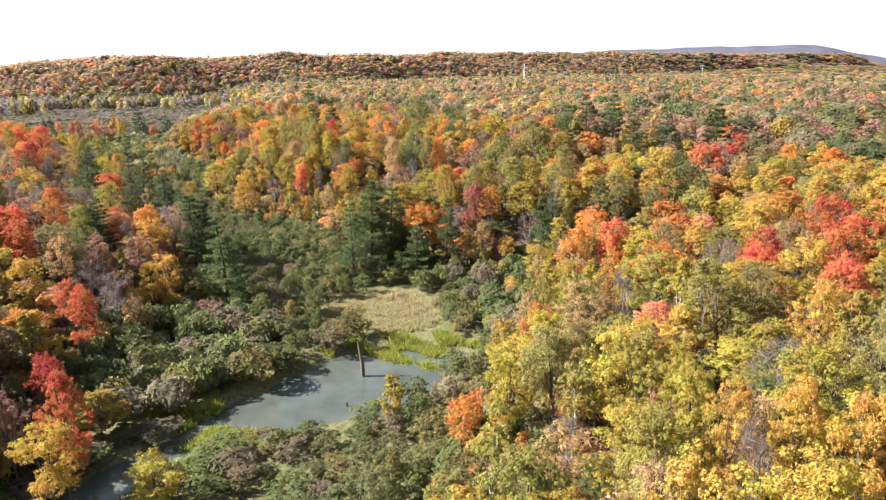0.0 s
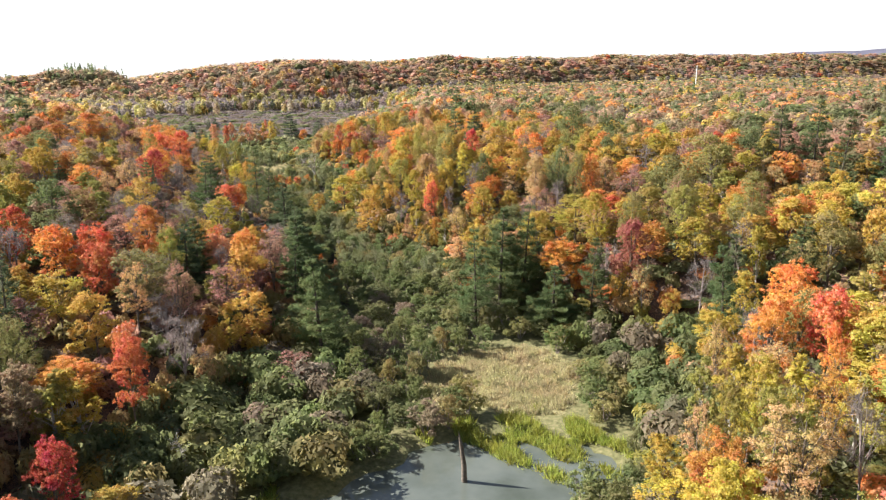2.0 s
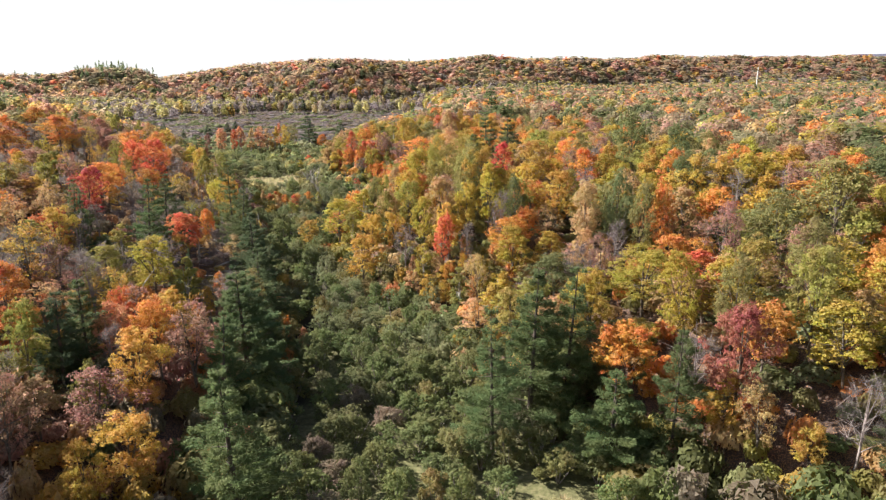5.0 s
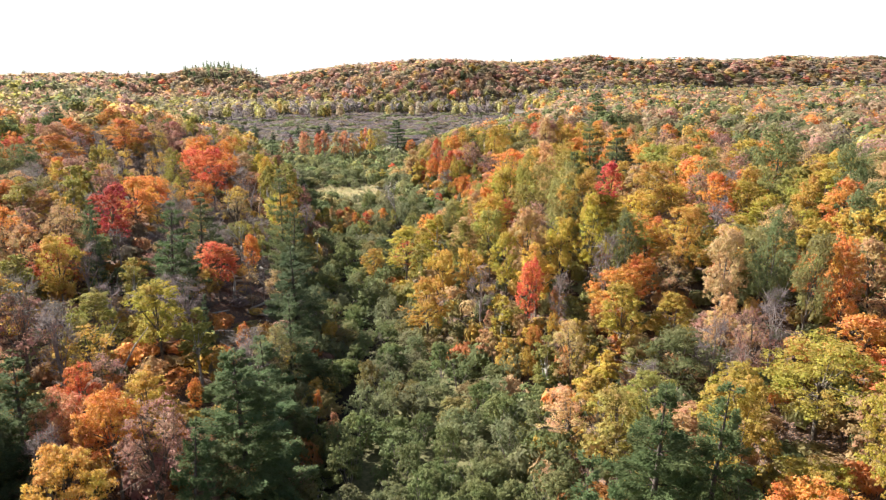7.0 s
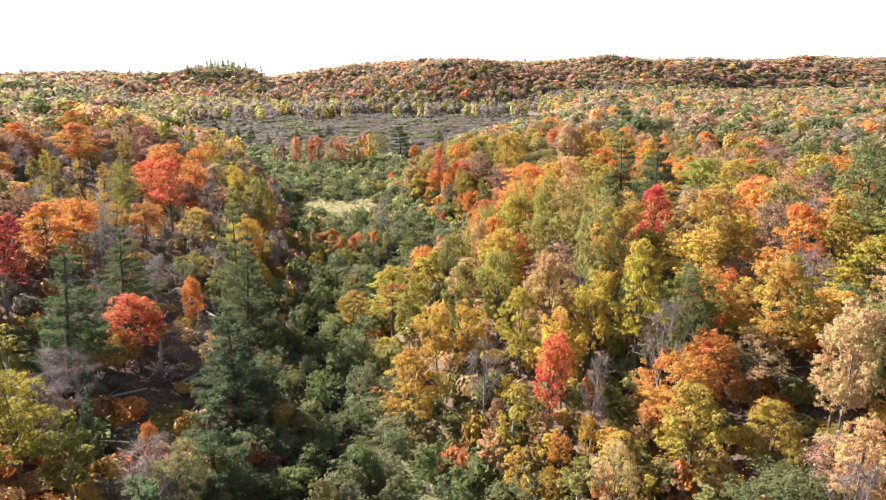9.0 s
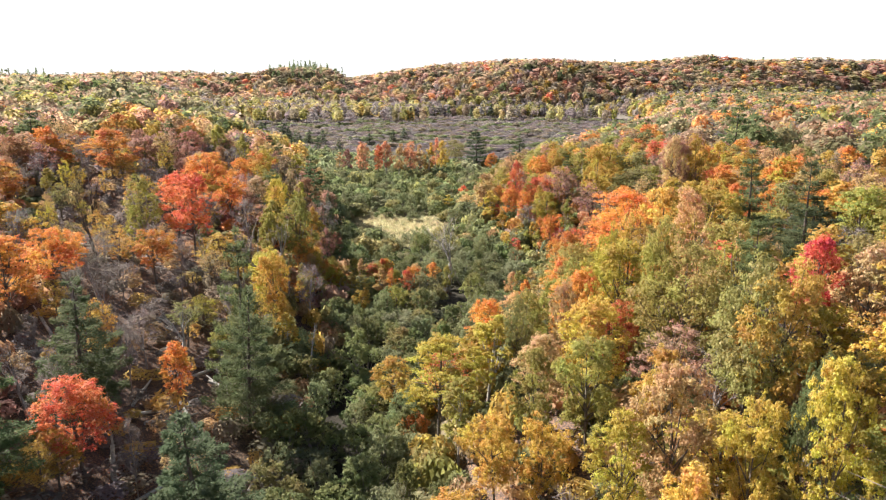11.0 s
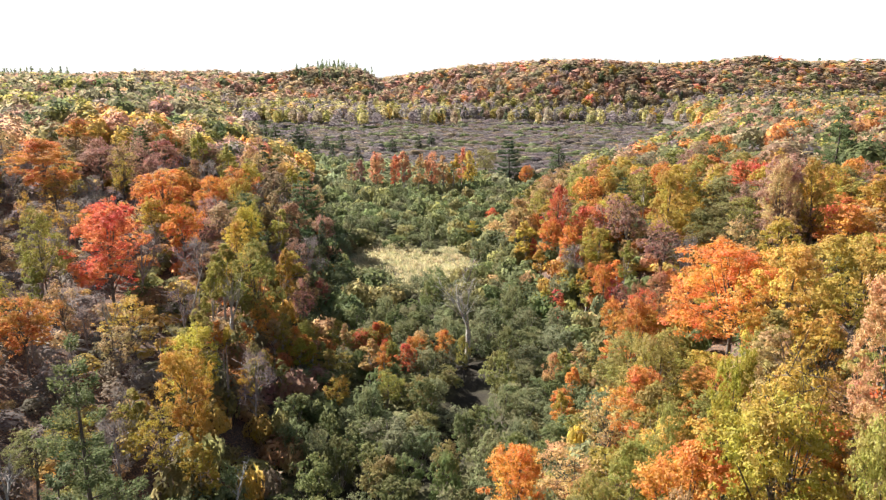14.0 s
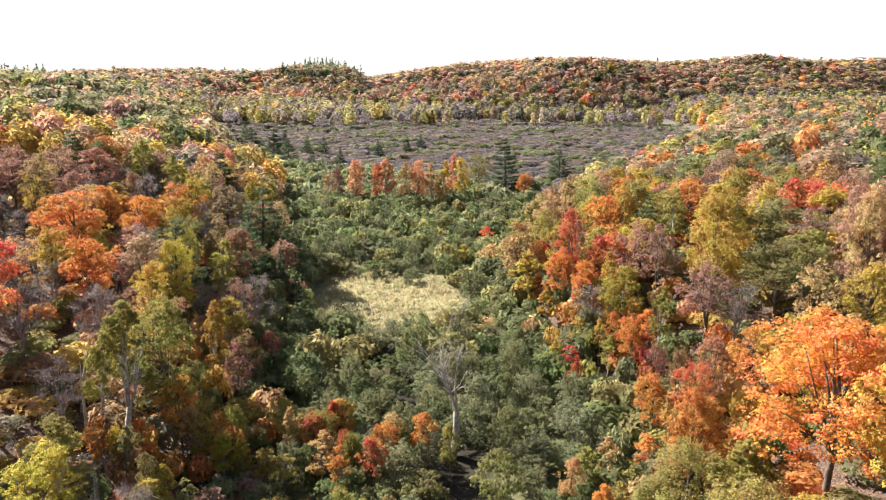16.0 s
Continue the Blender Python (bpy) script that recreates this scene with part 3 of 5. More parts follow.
hero("oak_tree", -44.9, 217.2, 29.9, 10.4, "lime")
hero("oak_tree", -42.9, 224.2, 31.0, 9.2, "lime")
hero("sugar_maple", -53.2, 224.2, 27.8, 8.4, "yellow")
hero("red_maple", -51.6, 217.6, 24.1, 5.1, "scarlet")
hero("sugar_maple", -62.6, 226.7, 21.3, 4.6, "lime")
hero("oak_tree", -64.7, 263.9, 26.9, 15.0, "orange")
hero("sugar_maple", -82.3, 300.9, 25.9, 9.9, "gold")
hero("red_maple", -130.1, 231.6, 27.8, 10.0, "scarlet")
hero("red_maple", -120.9, 216.8, 22.9, 6.7, "orange")
hero("sugar_maple", -101.4, 221.9, 21.8, 5.8, "gold")
hero("birch_tree", -96.3, 218.3, 13.3, 3.5, "gold")
hero("sugar_maple", -117.0, 243.3, 23.2, 7.4, "lime")
hero("birch_tree", -120.0, 238.0, 21.6, 3.5, "lime")
hero("white_pine", -154.0, 283.3, 18.5, 11.9, "pine")
hero("fir_tree", -139.5, 281.6, 14.6, 4.3, "dark")
hero("sugar_maple", -137.0, 258.8, 24.6, 6.0, "yellow")
hero("red_maple", -156.5, 256.6, 28.8, 9.8, "orange")
hero("oak_tree", -73.5, 291.8, 26.6, 11.3, "olive")
hero("red_maple", -64.5, 293.1, 27.6, 9.9, "rose")
hero("sugar_maple", -94.6, 374.2, 31.4, 10.1, "orange")
hero("white_pine", -96.2, 312.3, 26.2, 7.2, "dark")
hero("red_maple", -114.2, 325.8, 19.6, 5.6, "scarlet")
hero("red_maple", -60.5, 96.3, 11.4, 9.4, "orange")
hero("red_maple", -38.6, 64.4, 16.0, 5.1, "scarlet")
hero("sugar_maple", -37.9, 60.3, 12.8, 6.3, "gold")
hero("sugar_maple", -42.4, 79.4, -0.3, 7.3, "gold")
hero("red_maple", -51.3, 95.2, 15.8, 5.3, "scarlet")
hero("red_maple", 42.8, 115.6, 20.5, 8.8, "coral")
hero("red_maple", 40.4, 87.5, 23.0, 7.1, "scarlet")
hero("oak_tree", 33.8, 74.1, 23.5, 8.3, "olive")
hero("red_maple", 23.9, 77.6, 18.4, 6.8, "coral")
hero("sugar_maple", 15.3, 65.5, 16.6, 4.8, "yellow")
hero("sugar_maple", 29.3, 65.0, 18.8, 6.7, "yellow")
hero("sugar_maple", 54.6, 118.3, 24.0, 10.8, "gold")
hero("red_maple", -87.0, 184.0, 19.2, 8.1, "scarlet")
hero("white_pine", -47.4, 267.3, 34.1, 9.4, "pine")
hero("white_pine", -39.1, 260.7, 28.9, 12.5, "dark")
hero("sugar_maple", -50.1, 206.9, 23.8, 6.3, "lime")
hero("sugar_maple", -55.4, 206.5, 21.2, 4.4, "lime")
hero("sugar_maple", -53.6, 264.3, 30.2, 10.7, "gold")
hero("red_maple", 2.6, 70.5, 10.5, 5.1, "orange")
hero("sugar_maple", 6.6, 68.7, 16.6, 6.7, "yellow")
hero("sugar_maple", 11.3, 76.7, 17.8, 6.6, "yellow")
hero("thinning_tree", 17.8, 83.6, 19.4, 7.9, "peach")
hero("sugar_maple", 19.9, 56.1, 22.5, 4.7, "yellow")
hero("thinning_tree", 17.9, 52.0, 19.3, 3.5, "peach")
hero("oak_tree", 25.8, 50.2, 23.0, 4.9, "green")
hero("sugar_maple", 14.1, 43.8, 22.0, 6.4, "lime")
hero("thinning_tree", 28.7, 50.4, 25.6, 5.5, "yellow")
hero("sugar_maple", 19.3, 44.5, 23.4, 4.8, "gold")
hero("sugar_maple", 23.4, 41.9, 24.8, 4.7, "gold")
hero("sugar_maple", 25.8, 39.3, 25.5, 4.2, "gold")
hero("bare_tree", 20.1, 40.8, 22.8, 3.8, "grey")
hero("sugar_maple", 34.0, 61.8, 25.9, 5.3, "gold")
hero("red_maple", 41.7, 69.5, 26.0, 6.0, "scarlet")
hero("oak_tree", 33.7, 52.1, 26.8, 4.7, "olive")
hero("red_maple", 42.3, 91.2, 24.9, 6.2, "red")
hero("red_maple", 50.6, 86.3, 26.4, 9.0, "scarlet")
hero("sugar_maple", 42.8, 80.3, 25.4, 6.0, "gold")
hero("oak_tree", 32.5, 100.4, 22.5, 7.8, "olive")
hero("bare_tree", 28.7, 77.3, 21.8, 6.2, "grey")
hero("red_maple", 27.4, 132.2, 19.3, 8.8, "orange")
hero("oak_tree", 35.8, 143.6, 23.9, 10.2, "olive")
hero("sugar_maple", 42.4, 144.9, 25.3, 6.1, "gold")
hero("sugar_maple", 46.3, 142.2, 24.6, 7.2, "lime")
hero("oak_tree", 51.3, 145.7, 26.2, 7.5, "green")
hero("red_maple", 58.5, 158.0, 28.7, 9.5, "scarlet")
hero("red_maple", 73.5, 178.5, 29.9, 7.7, "red")
hero("sugar_maple", 48.4, 157.8, 28.2, 9.3, "gold")
hero("white_pine", 50.2, 193.1, 35.0, 9.7, "pine")
hero("white_pine", 59.4, 190.5, 34.2, 10.8, "pine")
hero("white_pine", 72.7, 192.2, 35.3, 13.3, "pine")
hero("white_pine", 48.7, 206.9, 39.5, 8.5, "pine")
hero("white_pine", 40.9, 204.4, 38.9, 8.5, "pine")
hero("sugar_maple", 81.6, 141.7, 27.7, 11.8, "gold")
hero("oak_tree", 24.3, 192.0, 31.6, 12.4, "olive")
hero("sugar_maple", -49.8, 121.2, 13.3, 7.0, "gold")
hero("red_maple", -46.9, 77.4, 12.4, 5.0, "red")
hero("sugar_maple", -28.4, 61.8, 8.6, 5.6, "yellow")
hero("thinning_tree", -46.2, 68.4, 13.3, 4.3, "rose")
hero("bare_tree", -52.3, 106.9, 14.3, 7.9, "grey")
hero("birch_tree", -6.8, 80.7, 8.4, 3.6, "yellow")
hero("red_maple", -74.6, 132.4, 23.3, 7.4, "orange")
hero("red_maple", -76.0, 121.7, 22.3, 7.0, "scarlet")
hero("oak_tree", 69.7, 128.3, 26.2, 7.1, "olive")
hero("oak_tree", 27.1, 158.2, 27.7, 7.7, "olive")
hero("alder_shrub", -8.6, 64.4, 4.5, 6.7, "moss")
hero("alder_shrub", -1.8, 69.0, 4.3, 7.0, "moss")
hero("alder_shrub", 4.8, 58.8, 9.0, 6.6, "moss")
hero("alder_shrub", -5.8, 73.8, 3.3, 4.1, "moss")
hero("bare_tree", 10.5, 56.5, 15.4, 4.2, "grey")
hero("sugar_maple", 5.2, 64.8, 11.6, 2.9, "gold")
hero("sugar_maple", -64.2, 146.6, 16.6, 4.5, "peach")
hero("white_pine", -66.8, 132.0, 20.3, 8.5, "dark")
hero("oak_tree", -38.3, 207.4, 31.0, 7.5, "olive")
hero("sugar_maple", -13.8, 189.3, 27.9, 5.4, "peach")
hero("red_maple", -1.1, 186.0, 28.0, 5.2, "orange")
hero("sugar_maple", 1.3, 158.8, 23.4, 6.0, "yellow")
hero("thinning_tree", 7.7, 179.3, 26.8, 7.4, "rose")
hero("oak_tree", 15.4, 182.6, 28.2, 10.3, "olive")
hero("oak_tree", 15.7, 162.0, 27.6, 6.3, "olive")
hero("oak_tree", 6.7, 156.7, 24.2, 5.9, "olive")
hero("sugar_maple", 5.8, 145.7, 14.1, 4.8, "gold")
hero("red_maple", -159.2, 213.2, 31.1, 13.0, "orange")
hero("red_maple", -174.5, 246.5, 32.5, 13.0, "orange")
hero("red_maple", -165.1, 279.8, 26.6, 8.2, "orange")
hero("oak_tree", -8.2, 247.6, 36.1, 9.4, "green")
hero("oak_tree", 2.1, 222.9, 35.0, 5.8, "green")
hero("bare_tree", -28.8, 193.7, 24.8, 4.8, "grey")
hero("bare_tree", -8.0, 180.6, 22.9, 5.0, "grey")
hero("red_maple", -216.3, 329.6, 26.7, 4.1, "salmon")
hero("red_maple", -206.8, 325.3, 25.4, 4.3, "coral")
hero("sugar_maple", -186.0, 301.1, 27.0, 5.6, "peach")
hero("sugar_maple", -166.3, 282.5, 26.5, 5.9, "yellow")
hero("sugar_maple", -159.2, 274.6, 24.7, 6.0, "gold")
hero("birch_tree", -181.6, 289.8, 28.4, 5.2, "lime")
hero("white_pine", -160.2, 293.3, 23.6, 11.4, "pine")
hero("sugar_maple", -146.3, 268.3, 23.5, 4.0, "lime")
hero("sugar_maple", -129.9, 249.6, 23.7, 4.8, "gold")
hero("birch_tree", -122.4, 242.1, 22.7, 5.1, "lime")
hero("birch_tree", -123.1, 252.4, 20.0, 3.1, "gold")
hero("thinning_tree", -119.4, 252.8, 16.7, 3.1, "rose")
hero("thinning_tree", -125.6, 263.7, 12.5, 3.5, "maroon")
hero("alder_shrub", -144.5, 305.8, 9.5, 6.4, "moss")
hero("alder_shrub", -137.0, 307.3, 9.1, 4.7, "sage")
hero("alder_shrub", -154.2, 314.0, 10.6, 8.1, "sage")
hero("sugar_maple", -36.5, 209.5, 32.0, 7.0, "gold")
hero("sugar_maple", -31.8, 198.2, 28.2, 5.1, "yellow")
hero("oak_tree", -33.8, 203.7, 26.2, 3.1, "green")
hero("sugar_maple", -51.5, 200.7, 18.9, 4.7, "gold")
hero("red_maple", -118.1, 200.3, 26.4, 8.0, "orange")
hero("red_maple", -91.6, 197.3, 17.3, 3.8, "orange")
hero("white_pine", -38.9, 252.9, 34.4, 9.8, "pine")
hero("white_pine", -40.1, 222.2, 31.9, 8.5, "pine")
hero("sugar_maple", -56.1, 201.9, 18.1, 5.5, "gold")
hero("sugar_maple", -44.5, 199.4, 22.0, 5.2, "yellow")
hero("sugar_maple", -62.5, 220.4, 22.3, 4.4, "lime")
hero("sugar_maple", -56.1, 217.2, 24.5, 4.0, "peach")
hero("sugar_maple", -36.3, 198.5, 25.3, 4.5, "yellow")
hero("sugar_maple", -78.4, 217.9, 11.8, 5.1, "gold")
hero("sugar_maple", -108.3, 226.6, 19.3, 6.3, "yellow")
hero("thinning_tree", -52.7, 224.6, 30.5, 6.6, "gold")
hero("sugar_maple", -47.7, 237.1, 32.0, 5.7, "peach")
hero("red_maple", -143.1, 238.4, 26.8, 10.1, "scarlet")
hero("oak_tree", -137.7, 227.5, 27.3, 6.7, "lime")
hero("red_maple", -115.5, 243.1, 17.2, 3.9, "orange")
hero("red_maple", -108.0, 252.5, 11.1, 3.6, "scarlet")
hero("red_maple", -101.5, 255.8, 10.0, 3.6, "orange")
hero("red_maple", -99.7, 259.5, 10.1, 3.3, "orange")
hero("red_maple", -102.5, 299.3, 25.8, 4.3, "scarlet")
hero("red_maple", -103.3, 296.7, 20.5, 5.3, "orange")
hero("sugar_maple", -126.0, 316.8, 13.9, 5.1, "peach")
hero("sugar_maple", -64.3, 290.6, 33.7, 5.4, "peach")
hero("fir_tree", -145.7, 283.8, 18.3, 3.3, "dark")
hero("white_pine", -167.7, 397.8, 24.7, 12.5, "dark")
hero("red_maple", -187.7, 351.4, 22.1, 6.1, "coral")
hero("red_maple", -183.6, 354.1, 21.3, 4.3, "scarlet")
hero("birch_tree", -179.9, 354.5, 22.5, 4.9, "coral")
hero("birch_tree", -177.5, 358.1, 21.4, 5.0, "peach")
hero("red_maple", -174.3, 360.5, 23.3, 5.7, "coral")
hero("birch_tree", -171.9, 363.4, 21.3, 5.0, "peach")
hero("birch_tree", -168.7, 364.3, 21.5, 5.0, "gold")
hero("birch_tree", -171.6, 373.8, 22.6, 4.8, "coral")
hero("sugar_maple", -166.7, 371.0, 22.6, 5.1, "yellow")
hero("birch_tree", -195.1, 352.4, 19.1, 4.4, "salmon")
hero("birch_tree", -201.2, 354.3, 17.3, 4.5, "peach")
hero("red_maple", -159.0, 392.3, 16.8, 5.8, "orange")
hero("oak_tree", -180.2, 402.1, 19.9, 9.3, "olive")
hero("white_pine", -313.2, 413.5, 22.5, 12.0, "dark")
hero("white_pine", -303.4, 417.0, 21.0, 14.0, "pine")
hero("white_pine", -284.3, 409.6, 21.8, 11.9, "dark")
hero("white_pine", -264.9, 400.7, 19.7, 9.3, "pine")
hero("fir_tree", -252.4, 399.6, 17.7, 5.3, "dark")
hero("fir_tree", -370.9, 470.5, 16.9, 7.0, "dark")
hero("white_pine", -188.8, 307.4, 26.6, 12.4, "pine")
hero("fir_tree", -288.7, 444.4, 16.9, 6.9, "dark")
hero("fir_tree", -264.6, 454.5, 15.9, 7.3, "dark")
hero("fir_tree", -311.6, 443.8, 18.0, 6.6, "dark")
hero("fir_tree", -292.8, 437.8, 17.0, 6.3, "dark")
hero("fir_tree", -270.2, 494.7, 15.9, 6.8, "dark")
hero("fir_tree", -264.2, 475.0, 16.0, 6.4, "dark")
hero("fir_tree", -260.8, 425.1, 14.9, 5.2, "dark")
hero("fir_tree", -168.6, 585.9, 18.1, 6.8, "dark")
hero("red_maple", -208.2, 271.6, 33.8, 8.9, "orange")
hero("oak_tree", -195.4, 284.4, 30.4, 6.6, "green")
hero("red_maple", -159.3, 268.6, 26.5, 7.0, "orange")
hero("sugar_maple", -156.4, 273.8, 25.1, 5.8, "yellow")
hero("white_pine", -165.9, 432.4, 20.1, 11.2, "pine")
hero("white_pine", -66.5, 356.4, 39.4, 11.5, "pine")
hero("white_pine", -183.0, 394.4, 15.9, 10.2, "pine")
hero("sugar_maple", -102.1, 241.7, 9.6, 3.3, "gold")
hero("sugar_maple", -97.8, 245.4, 9.8, 3.3, "lime")
hero("red_maple", -80.7, 272.7, 15.9, 4.1, "orange")
hero("thinning_tree", -77.6, 272.8, 18.2, 4.9, "scarlet")
hero("red_maple", -87.1, 283.7, 17.4, 3.7, "orange")
hero("oak_tree", -61.5, 217.4, 22.3, 3.4, "olive")
hero("oak_tree", -47.4, 219.1, 31.3, 5.1, "lime")
hero("sugar_maple", -57.5, 231.8, 28.7, 3.6, "yellow")
hero("oak_tree", -61.0, 226.7, 24.4, 3.9, "lime")
hero("sugar_maple", -58.9, 259.4, 29.2, 9.0, "gold")
hero("sugar_maple", -80.8, 291.7, 31.3, 7.2, "gold")
hero("red_maple", -66.5, 293.4, 34.2, 7.1, "rose")
hero("sugar_maple", -61.0, 292.9, 34.5, 4.7, "gold")
hero("red_maple", -76.0, 275.4, 20.0, 4.1, "rust")
hero("red_maple", -79.4, 276.6, 17.2, 3.2, "rust")
hero("thinning_tree", -82.8, 280.7, 15.8, 3.0, "maroon")
hero("sugar_maple", -75.2, 267.4, 17.2, 3.5, "gold")
hero("red_maple", -97.6, 293.9, 20.8, 3.9, "orange")
hero("birch_tree", -94.3, 294.6, 21.6, 3.0, "gold")
hero("red_maple", -111.3, 307.9, 18.6, 3.3, "orange")
hero("birch_tree", -131.7, 317.6, 12.1, 3.3, "yellow")
hero("sugar_maple", -123.5, 319.5, 14.4, 3.4, "peach")
hero("red_maple", -90.6, 286.5, 16.1, 2.8, "orange")
hero("birch_tree", -95.3, 287.8, 13.4, 3.3, "gold")
hero("red_maple", -136.1, 334.2, 13.0, 3.6, "scarlet")
hero("birch_tree", -85.0, 285.8, 20.5, 3.1, "lime")
hero("sugar_maple", -13.2, 181.4, 21.0, 5.0, "peach")
hero("oak_tree", -8.6, 189.8, 28.9, 6.1, "green")
hero("oak_tree", -5.1, 186.0, 27.7, 5.2, "olive")
hero("thinning_tree", -9.7, 176.8, 21.8, 5.4, "rose")
hero("bare_tree", -10.8, 173.4, 18.9, 4.0, "grey")
hero("birch_tree", -43.6, 187.3, 10.2, 3.0, "peach")
hero("birch_tree", -39.2, 185.6, 10.2, 2.2, "gold")
hero("birch_tree", -26.6, 179.1, 11.2, 1.9, "yellow")
hero("red_maple", -22.1, 177.3, 12.2, 2.3, "rust")
hero("red_maple", -35.6, 185.7, 12.8, 2.8, "orange")
hero("bare_tree", -33.9, 188.8, 19.5, 3.5, "grey")
hero("oak_tree", -26.2, 196.4, 26.7, 3.7, "green")
hero("sugar_maple", -95.7, 163.0, 23.8, 6.6, "gold")
hero("thinning_tree", -105.1, 170.5, 26.1, 6.4, "peach")
hero("fir_tree", -98.9, 171.5, 25.0, 3.5, "dark")
hero("fir_tree", -74.6, 166.1, 16.9, 3.6, "dark")
hero("red_maple", -60.9, 147.8, 11.7, 2.9, "orange")
hero("red_maple", -65.3, 154.9, 12.1, 2.2, "orange")
hero("red_maple", -72.3, 171.2, 12.2, 2.2, "orange")
hero("sugar_maple", -67.0, 161.1, 12.6, 2.3, "gold")
hero("birch_tree", -56.7, 165.3, 7.7, 1.5, "orange")
hero("red_maple", -51.3, 161.2, 5.7, 1.9, "rust")
hero("bare_tree", -82.0, 151.2, 20.1, 5.5, "grey")
hero("alder_shrub", -54.9, 155.9, 6.6, 2.4, "moss")
hero("red_maple", -80.5, 120.0, 22.7, 8.0, "orange")
hero("red_maple", -90.4, 121.0, 24.6, 6.3, "scarlet")
hero("sugar_maple", -72.0, 108.8, 18.6, 7.2, "yellow")
hero("sugar_maple", -64.0, 105.8, 16.9, 6.8, "gold")
hero("sugar_maple", -67.0, 128.0, 21.3, 4.9, "lime")
hero("red_maple", -66.8, 142.4, 18.9, 3.8, "scarlet")
hero("white_pine", -67.1, 136.3, 20.5, 8.5, "pine")
hero("sugar_maple", -50.8, 117.5, 12.4, 4.4, "gold")
hero("sugar_maple", -49.9, 108.7, 9.5, 4.1, "peach")
hero("red_maple", -57.1, 102.4, 14.7, 4.0, "scarlet")
hero("oak_tree", -62.9, 91.2, 18.1, 6.8, "olive")
hero("bare_tree", -59.6, 114.3, 14.8, 7.0, "grey")
hero("thinning_tree", -63.8, 114.3, 19.0, 5.4, "peach")
hero("thinning_tree", -59.8, 117.8, 18.1, 5.4, "rose")
hero("thinning_tree", -40.2, 115.2, 6.5, 7.5, "rose")
hero("thinning_tree", 8.8, 143.4, 14.2, 4.8, "peach")
hero("bare_tree", 17.2, 142.0, 17.0, 5.7, "grey")
hero("sugar_maple", 13.2, 142.5, 11.0, 3.8, "gold")
hero("white_pine", 22.1, 141.7, 20.2, 9.0, "pine")
hero("birch_tree", 26.0, 144.5, 21.7, 3.9, "yellow")
hero("bare_tree", 23.4, 147.1, 22.6, 4.9, "grey")
hero("white_pine", 31.8, 144.7, 23.0, 8.5, "pine")
hero("red_maple", 25.3, 101.3, 20.3, 3.3, "orange")
hero("oak_tree", 32.1, 120.6, 15.7, 4.5, "green")
hero("sugar_maple", 16.6, 96.9, 17.8, 6.1, "yellow")
hero("sugar_maple", 17.7, 88.4, 18.9, 5.5, "lime")
hero("thinning_tree", 21.5, 90.9, 20.0, 4.0, "gold")
hero("birch_tree", 13.4, 107.7, 13.6, 4.2, "lime")
hero("sugar_maple", 8.7, 93.2, 10.8, 4.8, "yellow")
hero("thinning_tree", 11.2, 90.3, 16.3, 3.4, "peach")
hero("thinning_tree", 15.7, 111.9, 16.4, 3.6, "peach")
hero("bare_tree", 23.6, 87.0, 19.9, 4.4, "grey")
hero("sugar_maple", 13.9, 92.9, 17.2, 4.1, "lime")


# ---- the woods ----
def in_sight(x, y):
    """The stretch of country that the flight looks over."""
    left = (y > -1.6 * x - 5) | (y > 15 - x) | (y > 70 - 0.84 * x) | (y > 100 - 0.62 * (x + 18)) | (y > 190 - 0.40 * (x + 62))
    return left & (x < 0.70 * y + 18) & (y > 28)


def scatter(step, x0, x1, y0, y1, seed, behind=False):
    r = np.random.RandomState(seed)
    X, Y = np.meshgrid(np.arange(x0, x1, step), np.arange(y0, y1, step))
    X = X + (np.arange(X.shape[0]) % 2 * step / 2)[:, None]
    X = (X + r.uniform(-0.36, 0.36, X.shape) * step).ravel()
    Y = (Y + r.uniform(-0.36, 0.36, Y.shape) * step).ravel()
    k = in_sight(X, Y) != behind
    return X[k], Y[k]


